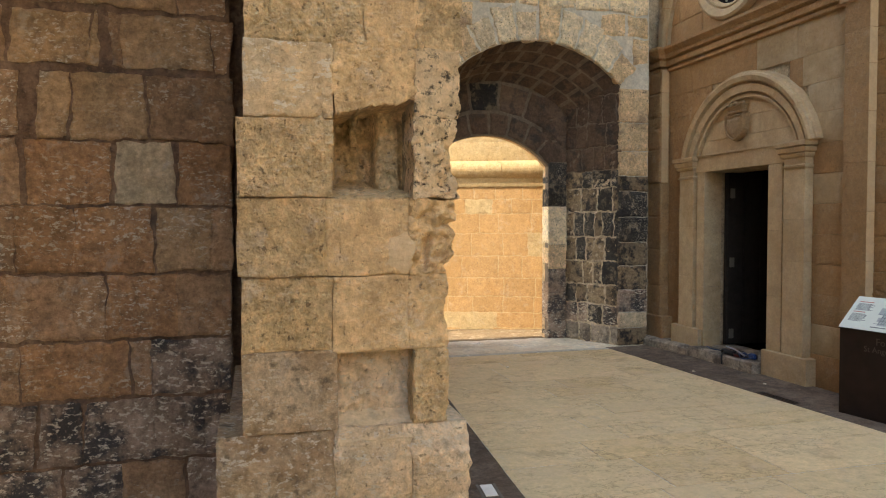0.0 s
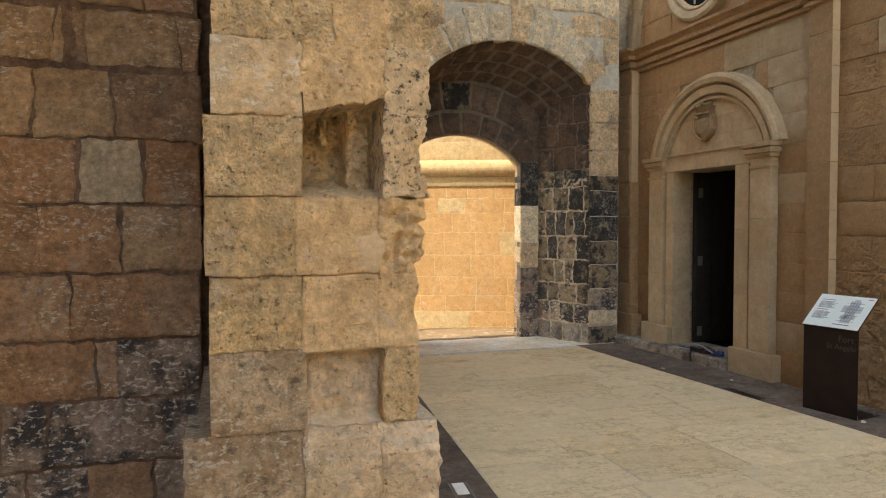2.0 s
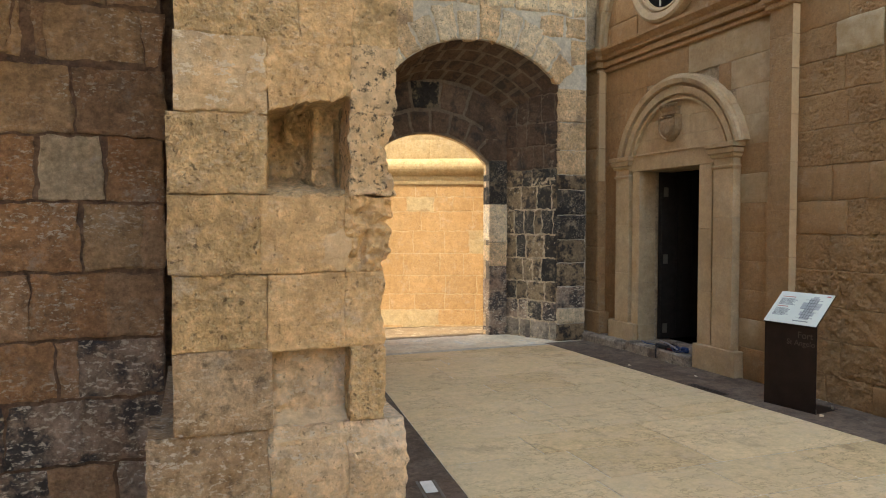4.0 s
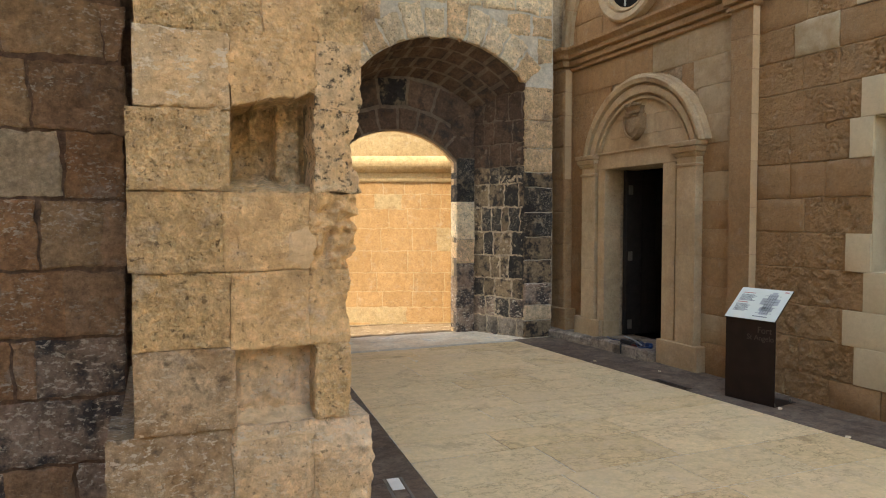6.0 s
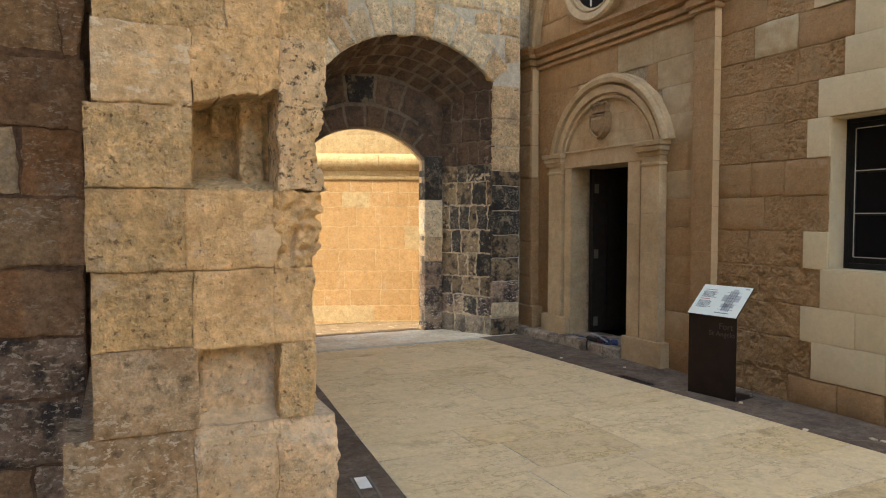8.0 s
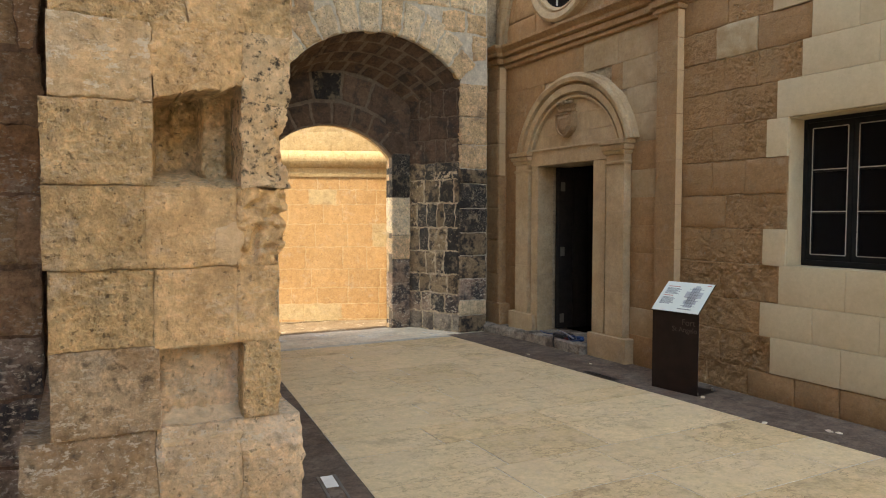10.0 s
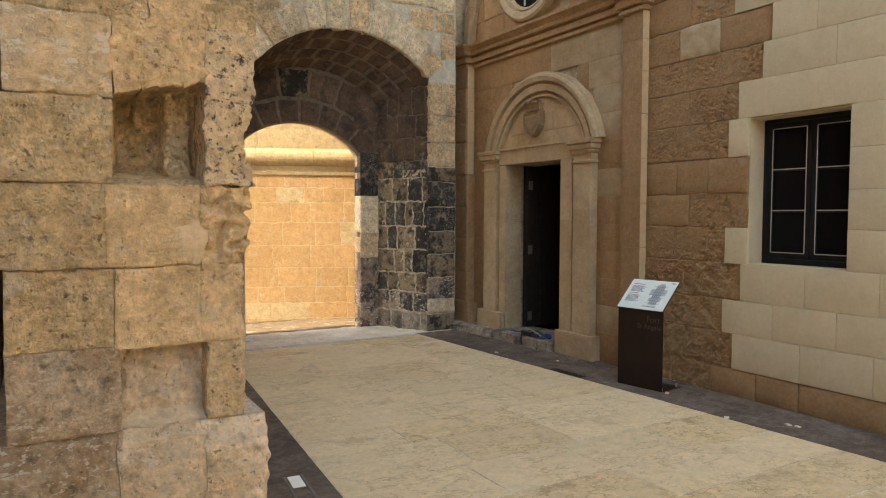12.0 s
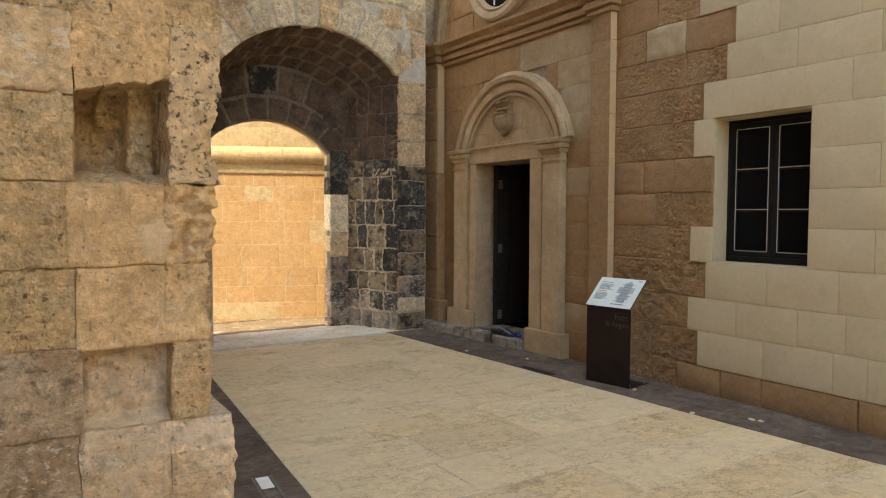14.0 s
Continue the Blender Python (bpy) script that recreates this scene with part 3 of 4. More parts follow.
# round window
oculus = tagged(new("round_window"), "round window with moulded stone ring and dark glass", "window")
for k in range(6):
    a0, a1 = 2 * math.pi * k / 6 + 0.003, 2 * math.pi * (k + 1) / 6 - 0.003
    sweep_arc("ring_stone", EAST, 6.48, 4.345, [(0.43, -0.02), (0.43, 0.03), (0.445, 0.035), (0.45, 0.07), (0.47, 0.075), (0.475, 0.05), (0.49, 0.05), (0.50, 0.09), (0.57, 0.105), (0.60, 0.085), (0.605, 0.04), (0.605, -0.02)], a0, a1, 10, M_TRIM, oculus)
bm = bmesh.new()
bmesh.ops.create_cone(bm, cap_ends=True, segments=40, radius1=0.44, radius2=0.44, depth=0.01, matrix=Matrix.Translation((5.035, 6.48, 4.345)) @ Matrix.Rotation(radians(90), 4, 'Y'))
part("glass", bm, M_GLASS, oculus, "dark glass")
for dy in (-0.12, 0.12):
    part("glazing_bar", box_bm((5.016, 6.47 + dy, 3.95), (5.03, 6.485 + dy, 4.74)), M_BEAD, oculus)

# ---- doorway ----
door = tagged(new("door_surround"), "classical cream stone door surround with arched tympanum and shield", "doorway")
DW = 0.085
for y0, y1 in ((5.375, 5.645), (7.075, 7.345)):
    col = new("door_pilaster")
    col.parent = door
    zs = [0.255, 0.72, 1.16, 1.56, 2.05] if y0 < 6 else [0.305, 0.9, 1.48, 2.05]
    for z0, z1 in zip(zs, zs[1:]):
        part("shaft_stone", box_bm((5.05 - DW, y0, z0 + 0.001), (5.07, y1, z1 - 0.0005), 0.003), M_TRIM, col)
    mould("capital", EAST, y0, y1, -0.01, DW, [(2.045, 0.0), (2.05, 0.014), (2.07, 0.018), (2.078, 0.002), (2.085, -0.002), (2.145, -0.002), (2.15, 0.014), (2.175, 0.03), (2.185, 0.022), (2.195, 0.042), (2.235, 0.05), (2.245, 0.034), (2.25, 0.06), (2.29, 0.066), (2.298, 0.05)], M_TRIM, col)
part("plinth", box_bm((4.94, 5.30, -0.02), (5.07, 5.895, 0.255), 0.008), M_TRIM, door)
part("plinth", box_bm((4.94, 6.93, -0.02), (5.07, 7.46, 0.305), 0.008), M_TRIM, door)
for y0, y1 in ((5.685, 5.88), (6.90, 7.035)):
    for z0, z1 in ((0.255, 0.8), (0.8, 1.45), (1.45, 2.11)):
        part("jamb_stone", box_bm((4.988, y0, z0 + (0.05 if z0 < 0.3 and y0 > 6 else 0.001)), (5.22, y1, z1 - 0.0005), 0.003), M_TRIM, door)
    part("jamb_foot", box_bm((4.992, y0, 0.06), (5.22, y1, 0.254 if y0 < 6 else 0.304), 0.003), M_TRIM, door)
part("lintel", box_bm((4.985, 5.665, 2.112), (5.22, 7.055, 2.30), 0.005), M_TRIM, door)
part("lintel_edge", box_bm((4.968, 5.72, 2.287), (5.01, 7.03, 2.308), 0.004), M_TRIM, door)
APROF = [(r * 1.028, w) for r, w in ((0.775, -0.02), (0.775, 0.055), (0.80, 0.06), (0.804, 0.03), (0.828, 0.03), (0.833, 0.075), (0.905, 0.085), (0.91, 0.055), (0.932, 0.055), (0.94, 0.105), (0.985, 0.12), (1.01, 0.11), (1.015, 0.08), (1.035, 0.075), (1.035, -0.02))]
as0 = math.asin((2.30 - AZ) / 1.06)
for k in range(7):
    a0 = as0 + (math.pi - 2 * as0) * k / 7 + 0.002
    a1 = as0 + (math.pi - 2 * as0) * (k + 1) / 7 - 0.002
    sweep_arc("voussoir", EAST, AC, AZ, APROF, a0, a1, 8, M_TRIM, door)


def arc_fill(name, z0, z1, y0, y1, r, w):
    """A tympanum stone between two heights, cut to the arch."""
    pts = []
    for k in range(13):
        z = z0 + (z1 - z0) * k / 12
        h = math.sqrt(max(0.0, r * r - (z - AZ) ** 2))
        pts.append((max(y0, AC - h), min(y1, AC + h), z))
    pts = [p for p in pts if p[1] - p[0] > 0.004]
    verts, faces = [], []
    for a, b, z in pts:
        verts += [EAST(a, z, w), EAST(b, z, w), EAST(b, z, -0.015), EAST(a, z, -0.015)]
    for i in range(len(pts) - 1):
        for j in range(4):
            faces.append((i * 4 + j, i * 4 + (j + 1) % 4, i * 4 + 4 + (j + 1) % 4, i * 4 + 4 + j))
    faces += [(0, 1, 2, 3), tuple(len(verts) - 4 + j for j in range(4))]
    return mesh_ob(name, verts, faces, M_TRIM, door)


for z0, z1, y0, y1 in ((2.302, 2.46, 5.4, 7.3), (2.463, 2.66, 5.4, 6.06), (2.463, 2.66, 6.063, 6.6), (2.463, 2.66, 6.603, 7.3), (2.663, 2.86, 5.4, 6.31), (2.663, 2.86, 6.313, 7.3)):
    arc_fill("tympanum_stone", z0, z1, y0, y1, 0.80, 0.015)

# shield with crown
shield = new("shield")
shield.parent = door
shield["label"] = "carved brown stone coat of arms"


def shield_shape(name, w1, mat):
    pts = [(-0.150, 0.130), (-0.075, 0.118), (0.0, 0.130), (0.075, 0.118), (0.150, 0.130), (0.156, 0.02), (0.145, -0.04), (0.115, -0.085), (0.065, -0.125), (0.0, -0.155), (-0.065, -0.125), (-0.115, -0.085), (-0.145, -0.04), (-0.156, 0.02)]
    n = len(pts)
    rings = ((1.0, 0.01), (1.0, w1 * 0.8), (0.95, w1), (0.86, w1), (0.82, w1 - 0.016), (0.5, w1 + 0.004))
    vs = [EAST(6.372 + p * q, 2.557 + r * q, w) for q, w in rings for p, r in pts]
    fs = [(i * n + k, i * n + (k + 1) % n, (i + 1) * n + (k + 1) % n, (i + 1) * n + k) for i in range(len(rings) - 1) for k in range(n)]
    fs += [tuple(range(n)), tuple((len(rings) - 1) * n + k for k in range(n))]
    return mesh_ob(name, vs, fs, mat, shield)


shield_shape("escutcheon", 0.10, M_SHIELD)
mould("crown", EAST, 6.26, 6.485, 0.01, 0.07, [(2.69, 0.0), (2.70, 0.014), (2.722, 0.014), (2.727, 0.0), (2.757, 0.012), (2.775, 0.022)], M_SHIELD, shield)
for k in range(5):
    bm = bmesh.new()
    bmesh.ops.create_icosphere(bm, subdivisions=2, radius=0.024, matrix=Matrix.Translation(EAST(6.253 + 0.06 * k, 2.79 + (0.012 if k == 2 else 0), 0.075)))
    part("crown_leaf", bm, M_SHIELD, shield)

# step and kerb
kerb = structure(new("kerb"), "dirty worn kerb stones along the chapel base", "kerb")
for a, b in ((6.96, 7.42), (7.422, 7.95)):
    stone(kerb, M_KERB, Plane((0, 0, 0.10), (0, 1, 0), (1, 0, 0), (0, 0, 1)), [(a, 4.82 - 0.11 * (a - 6.96)), (b, 4.82 - 0.11 * (b - 6.96)), (b, 5.03), (a, 5.03)], 0.0, 0.13, 0.05, 0.012, 0.02, 0.015, 6, 0.004, name="kerb_stone")
step = structure(stone(None, M_KERB, Plane((0, 0, 0.115), (0, 1, 0), (1, 0, 0), (0, 0, 1)), rect(5.90, 6.95, 4.84, 5.44), 0.0, 0.145, 0.05, 0.006, 0.015, 0.008, 5, 0.003, name="door_step"), "worn dusty stone doorstep", "step")

# door leaf, folded inward
leaf = tagged(new("door_leaf"), "black wooden door leaf standing open inward", "door")
part("panel", box_bm((5.24, 6.83, 0.13), (6.15, 6.875, 2.105), 0.004), M_DOOR, leaf)
for k in range(4):
    part("plank", box_bm((5.25 + 0.22 * k, 6.815, 0.14), (5.46 + 0.22 * k, 6.831, 2.09), 0.003), M_DOOR, leaf)
for z in (0.26, 1.08, 1.87):
    part("hinge", box_bm((5.27, 6.805, z - 0.055), (5.33, 6.816, z + 0.055), 0.003), M_HINGE, leaf, "worn grey metal hinge plate")

# ---- window ----
win = structure(new("window_1"), "black casement window with six-paned glazing in a new ashlar wall", "window")
part("window_sill", box_bm((5.045, WY0 + 0.002, WZ0 - 0.03), (5.42, WY1 - 0.002, WZ0 + 0.004), 0.003), M_NEW, win)
XF = 5.235
for nm, a, b in (("window_frame", (XF, WY0, WZ0 + 0.005), (XF + 0.07, WY0 + 0.032, WZ1)), ("window_frame", (XF, WY1 - 0.032, WZ0 + 0.005), (XF + 0.07, WY1, WZ1)),
                 ("window_frame", (XF, WY0 + 0.032, WZ1 - 0.035), (XF + 0.07, WY1 - 0.032, WZ1)), ("window_frame", (XF, WY0 + 0.032, WZ0 + 0.005), (XF + 0.07, WY1 - 0.032, WZ0 + 0.05))):
    part(nm, box_bm(a, b, 0.004), M_BLACK, win)
ym = (WY0 + WY1) / 2
for y0, y1 in ((WY0 + 0.032, ym), (ym, WY1 - 0.032)):
    cas = new("casement")
    cas.parent = win
    z0, z1 = WZ0 + 0.05, WZ1 - 0.035
    st = 0.046
    bm = bmesh.new()
    box_bm((XF + 0.012, y0 + 0.002, z0), (XF + 0.055, y0 + st, z1), 0.003, bm)
    box_bm((XF + 0.012, y1 - st, z0), (XF + 0.055, y1 - 0.002, z1), 0.003, bm)
    box_bm((XF + 0.012, y0 + st, z0), (XF + 0.055, y1 - st, z0 + 0.05), 0.003, bm)
    box_bm((XF + 0.012, y0 + st, z1 - 0.05), (XF + 0.055, y1 - st, z1), 0.003, bm)
    part("sash", bm, M_BLACK, cas)
    a0, a1, b0, b1 = y0 + st, y1 - st, z0 + 0.05, z1 - 0.05
    for k in range(3):
        c0, c1 = b0 + (b1 - b0) * k / 3, b0 + (b1 - b0) * (k + 1) / 3
        part("pane", box_bm((XF + 0.032, a0, c0), (XF + 0.036, a1, c1)), M_GLASS, cas)
        if k:
            part("glazing_bar", box_bm((XF + 0.018, a0, c0 - 0.012), (XF + 0.045, a1, c0 + 0.012), 0.002), M_BLACK, cas)
            part("bead", box_bm((XF + 0.012, a0, c0 + 0.003), (XF + 0.020, a1, c0 + 0.010)), M_BEAD, cas)
    for a, b in (((a0 - 0.006, b0), (a0, b1)), ((a1, b0), (a1 + 0.006, b1)), ((a0, b0 - 0.006), (a1, b0)), ((a0, b1), (a1, b1 + 0.006))):
        part("bead", box_bm((XF + 0.008, a[0], a[1]), (XF + 0.0125, b[0], b[1])), M_BEAD, cas)
# reveal stones
for y0, y1 in ((WY0 - 0.006, WY0 + 0.004), (WY1 - 0.004, WY1 + 0.006)):
    part("reveal", box_bm((5.062, y0, WZ0), (5.30, y1, WZ1)), M_NEW, win)
part("reveal", box_bm((5.062, WY0, WZ1 - 0.004), (5.30, WY1, WZ1 + 0.006)), M_NEW, win)

# ---- north: arch and passage ----
YA, YR, YB = 7.75, 8.51, 8.70
NF = Plane((0, YA, 0), (1, 0, 0), (0, 0, 1), (0, -1, 0))
NR = Plane((0, YR, 0), (1, 0, 0), (0, 0, 1), (0, -1, 0))
FC, FR = (3.30, 2.235), 1.478       # front arch
RC, RR = (2.95, 1.60), 1.07         # rear opening
VC, VR = (3.05, 1.93), 1.42         # vault at the rear wall
JL, JR = 2.05, 4.395
AL = math.atan2(math.sqrt(FR ** 2 - (JL - FC[0]) ** 2), JL - FC[0])
AR_ = math.atan2(math.sqrt(FR ** 2 - (JR - FC[0]) ** 2), JR - FC[0])


def arc(c, r, a):
    return (c[0] + r * math.cos(a), c[1] + r * math.sin(a))


def pierced(name, c, r, x0, x1, xl, xr, ztop, y0, y1, mat, label):
    """A wall with an arched opening through it."""
    al = math.acos((xl - c[0]) / r)
    ar = math.acos((xr - c[0]) / r)
    n = 24
    crv = [arc(c, r, al + (ar - al) * k / n) for k in range(n + 1)]
    verts, faces = [], []

    def prism(poly):
        b = len(verts)
        m = len(poly)
        for yy in (y0, y1):
            for x, z in poly:
                verts.append((x, yy, z))
        faces.append(tuple(b + k for k in range(m)))
        faces.append(tuple(b + m + k for k in range(m)))
        for k in range(m):
            faces.append((b + k, b + (k + 1) % m, b + m + (k + 1) % m, b + m + k))
    prism([(x0, -0.05), (xl, -0.05), (xl, ztop), (x0, ztop)])
    prism([(xr, -0.05), (x1, -0.05), (x1, ztop), (xr, ztop)])
    for p, q in zip(crv, crv[1:]):
        prism([p, q, (q[0], ztop), (p[0], ztop)])
    return structure(mesh_ob(name, verts, faces, mat), label, "wall")


wall_north = pierced("wall_north", FC, FR, -4.0, 4.79, JL, JR, 4.75, YA + 0.016, YA + 0.22, M_MORTAR, "limewashed rubble wall with a wide segmental arch")
wall_rear = pierced("wall_passage_end", RC, RR, 0.8, 5.2, 2.12, 3.775, 3.48, YR + 0.016, YR + 0.11, M_VAULT_MORTAR, "passage wall of shade-dark and sooty stone with a low arched opening")
pierced("wall_passage_outer", RC, RR, 0.8, 5.2, 2.12, 3.775, 2.93, YR + 0.11, YB, M_ARCH_TAN, "outer skin of the passage end wall")
structure(slab_box("wall_corner", (4.70, 7.985, -0.05), (5.06, 8.5, 4.75), M_MORTAR_TAN), "stone corner closing arch and facade", "wall")
rng = random.Random(21)
# voussoirs of the front arch
nv = 11
th = [AL + (AR_ - AL) * k / nv for k in range(nv + 1)]
for k in range(nv):
    a0, a1 = th[k], th[k + 1]
    ro = FR + rng.uniform(0.30, 0.52)
    q = [arc(FC, FR - 0.014, a0), arc(FC, FR - 0.014, a1), arc(FC, ro, a1), arc(FC, ro, a0)]
    stone(wall_north, pick(rng, [(M_ARCH, 2), (M_ARCH_TAN, 2.5)]), NF, q, rng.uniform(-0.006, 0.008), 0.14, 0.03, 0.014, 0.008, 0.026, 8, 0.018, name="voussoir")
# jamb quoins beside the passage
qz = [0.0, 0.22, 0.42, 0.70, 1.0, 1.30, 1.61, 1.93, 2.12, 2.43, 2.78, 3.20]
for k, (z0, z1) in enumerate(zip(qz, qz[1:])):
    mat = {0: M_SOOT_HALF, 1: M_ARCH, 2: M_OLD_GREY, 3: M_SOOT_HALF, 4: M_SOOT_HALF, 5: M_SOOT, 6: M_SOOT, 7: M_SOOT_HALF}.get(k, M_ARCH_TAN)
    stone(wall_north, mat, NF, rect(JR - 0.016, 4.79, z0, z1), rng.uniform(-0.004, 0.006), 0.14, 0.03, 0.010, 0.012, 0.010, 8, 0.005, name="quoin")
# rubble over the haunches
for z0, z1 in ((3.2, 3.5), (3.5, 3.82), (3.82, 4.1), (4.1, 4.42), (4.42, 4.74)):
    for s0, s1 in ((4.35, 4.79), (0.9, 2.1)):
        lim = FR + 0.43
        zz = (z0 + z1) / 2
        h = math.sqrt(max(0.0, lim ** 2 - (zz - FC[1]) ** 2))
        a0, a1 = (max(FC[0] + h, 3.4), s1) if s0 > 3 else (s0, min(FC[0] - h, 3.3))
        if a1 - a0 < 0.08:
            continue
        for a, b in course(rng, a0, a1, 0.36):
            d = rng.uniform(-0.03, 0.03)
            stone(wall_north, pick(rng, [(M_ARCH, 2), (M_ARCH_TAN, 2)]), NF, [(a, z0 + d), (b, z0 - d), (b - d, z1), (a + d, z1)], rng.uniform(-0.006, 0.006), 0.12, 0.045, 0.014, 0.016, 0.02, 5, 0.014)
for a, b in course(rng, 0.9, 4.79, 0.42):
    stone(wall_north, pick(rng, [(M_ARCH, 2), (M_ARCH_TAN, 2)]), NF, rect(a, b, 4.18, 4.7), rng.uniform(-0.012, -0.006), 0.12, 0.05, 0.014, 0.016, 0.02, 5, 0.014)
for z0 in np.arange(0.0, 3.0, 0.33):
    for a, b in course(rng, -1.0, JL, 0.6):
        stone(wall_north, pick(rng, [(M_ARCH, 1), (M_ARCH_TAN, 2)]), NF, rect(a, b, z0, z0 + 0.33), 0, 0.12, 0.1, 0.01, 0.014, 0.008, 5, 0.01)

# splayed side wall of the passage
SIDE = Plane((4.02, YR, 0), (JR - 4.02, YA - YR, 0), (0, 0, 1), (-0.908, -0.418, 0))
SL = math.hypot(JR - 4.02, YA - YR)
n3 = Vector((YA - YR, -(JR - 4.02), 0)).normalized()
SIDE.n = n3 if n3.x < 0 else -n3


def side_core(z0, z1):
    vs = [SIDE(-0.15, z0, -0.011), SIDE(SL - 0.06, z0, -0.011), SIDE(SL - 0.06, z1, -0.006), SIDE(-0.15, z1, -0.006)]
    return vs + [v - SIDE.n * 0.3 for v in vs]


BOX = [(0, 1, 2, 3), (4, 5, 6, 7), (0, 1, 5, 4), (1, 2, 6, 5), (2, 3, 7, 6), (3, 0, 4, 7)]
side_wall = structure(mesh_ob("wall_passage_side", side_core(-0.03, 2.09), BOX, M_SIDE_MORTAR), "soot blackened passage block wall with pale joints, bounce and shade painted in", "wall")
mesh_ob("mortar", side_core(2.09, 3.6), BOX, M_VAULT_MORTAR, side_wall)
sz = [0.0, 0.24, 0.5, 0.75, 1.05, 1.36, 1.68, 1.98, 2.2, 2.5, 2.8, 3.15, 3.5]
for k, (z0, z1) in enumerate(zip(sz, sz[1:])):
    for a, b in course(rng, 0.0, SL - 0.01, rng.uniform(0.15, 0.26)):
        if k == 0:
            mat = M_KERB
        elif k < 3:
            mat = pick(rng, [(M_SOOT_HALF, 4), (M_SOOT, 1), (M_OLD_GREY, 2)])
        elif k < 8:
            # far stones are less sooty; their paleness also paints the lane's bounce light
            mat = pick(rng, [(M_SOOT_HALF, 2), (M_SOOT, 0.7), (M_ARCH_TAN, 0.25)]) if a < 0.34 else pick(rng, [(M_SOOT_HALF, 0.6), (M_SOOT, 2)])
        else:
            # upper courses: shadow painted with the dark vault colour
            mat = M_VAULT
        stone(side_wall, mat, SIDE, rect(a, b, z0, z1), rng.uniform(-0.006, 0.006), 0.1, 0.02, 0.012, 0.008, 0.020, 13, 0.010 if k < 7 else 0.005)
# far side wall, hidden behind the pier
slab_box("wall_passage_west", (1.5, YA + 0.21, -0.03), (JL, YR + 0.02, 3.6), M_VAULT_MORTAR)
structure(bpy.data.objects["wall_passage_west"], "side wall of the passage in shade-dark colour", "wall")
# conical vault with ribbed blocks
NA, NB = 10, 4
a_f0, a_f1 = AL + 0.02, AR_ - 0.02
a_r0, a_r1 = math.acos((2.02 - VC[0]) / VR), math.acos((4.03 - VC[0]) / VR)


def vault_point(s, t, lift):
    pa = arc(FC, FR + lift, a_f0 + (a_f1 - a_f0) * s)
    pb = arc(VC, VR + lift, a_r0 + (a_r1 - a_r0) * s)
    return Vector((pa[0] + (pb[0] - pa[0]) * t, YA + 0.05 + (YR - YA - 0.03) * t, pa[1] + (pb[1] - pa[1]) * t))


vb, fb = [], []
for i in range(25):
    for lift in (0.013, 0.14):
        for t in (0.0, 1.0):
            vb.append(vault_point(i / 24, t, lift))
for i in range(24):
    b = i * 4
    fb += [(b, b + 1, b + 5, b + 4), (b + 2, b + 3, b + 7, b + 6)]
for i in range(NA):
    for j in range(NB):
        sh = 0.3 * (j % 2)
        s0, s1 = (i + sh) / NA + 0.0055, (i + 1 + sh) / NA - 0.0055
        if s0 > 0.98:
            continue
        s1 = min(s1, 0.999)
        t0, t1 = j / NB + 0.013, (j + 1) / NB - 0.013
        b = len(vb)
        hgt = rng.uniform(0.0, 0.008)
        for ss, tt, ll in ((s0, t0, 0.03), (s1, t0, 0.03), (s1, t1, 0.03), (s0, t1, 0.03)):
            vb.append(vault_point(ss, tt, ll))
        e, f = 0.008, 0.012
        for ss, tt in ((s0 + e, t0 + f), (s1 - e, t0 + f), (s1 - e, t1 - f), (s0 + e, t1 - f)):
            vb.append(vault_point(ss, tt, hgt))
        fb += [(b + 4, b + 5, b + 6, b + 7)] + [(b + k, b + (k + 1) % 4, b + 4 + (k + 1) % 4, b + 4 + k) for k in range(4)]
vault = structure(mesh_ob("ceiling", vb, fb, M_VAULT), "stone vault with shade in its colour and pale joints", "vault")
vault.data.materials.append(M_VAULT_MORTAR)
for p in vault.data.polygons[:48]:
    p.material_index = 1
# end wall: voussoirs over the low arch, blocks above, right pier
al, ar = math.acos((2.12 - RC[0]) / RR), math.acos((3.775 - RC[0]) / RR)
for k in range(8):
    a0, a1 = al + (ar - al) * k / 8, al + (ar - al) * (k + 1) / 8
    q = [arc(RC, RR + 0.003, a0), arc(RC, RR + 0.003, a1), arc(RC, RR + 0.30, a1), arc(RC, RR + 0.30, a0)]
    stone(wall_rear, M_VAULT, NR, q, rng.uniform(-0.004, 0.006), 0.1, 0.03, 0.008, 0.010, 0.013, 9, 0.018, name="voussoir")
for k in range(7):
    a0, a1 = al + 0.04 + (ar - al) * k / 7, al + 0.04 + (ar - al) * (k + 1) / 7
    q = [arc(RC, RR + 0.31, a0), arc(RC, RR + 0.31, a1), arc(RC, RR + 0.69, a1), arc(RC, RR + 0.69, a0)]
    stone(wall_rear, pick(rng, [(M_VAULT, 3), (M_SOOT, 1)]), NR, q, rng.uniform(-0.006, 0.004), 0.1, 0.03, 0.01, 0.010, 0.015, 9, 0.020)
pz = [0.0, 0.33, 0.62, 0.93, 1.25, 1.76, 2.05, 2.34]
for k, (z0, z1) in enumerate(zip(pz, pz[1:])):
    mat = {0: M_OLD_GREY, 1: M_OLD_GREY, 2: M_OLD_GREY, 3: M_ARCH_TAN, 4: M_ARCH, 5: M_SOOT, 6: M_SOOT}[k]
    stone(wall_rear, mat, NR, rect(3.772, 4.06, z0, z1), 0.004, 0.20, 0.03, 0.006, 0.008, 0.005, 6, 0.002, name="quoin")
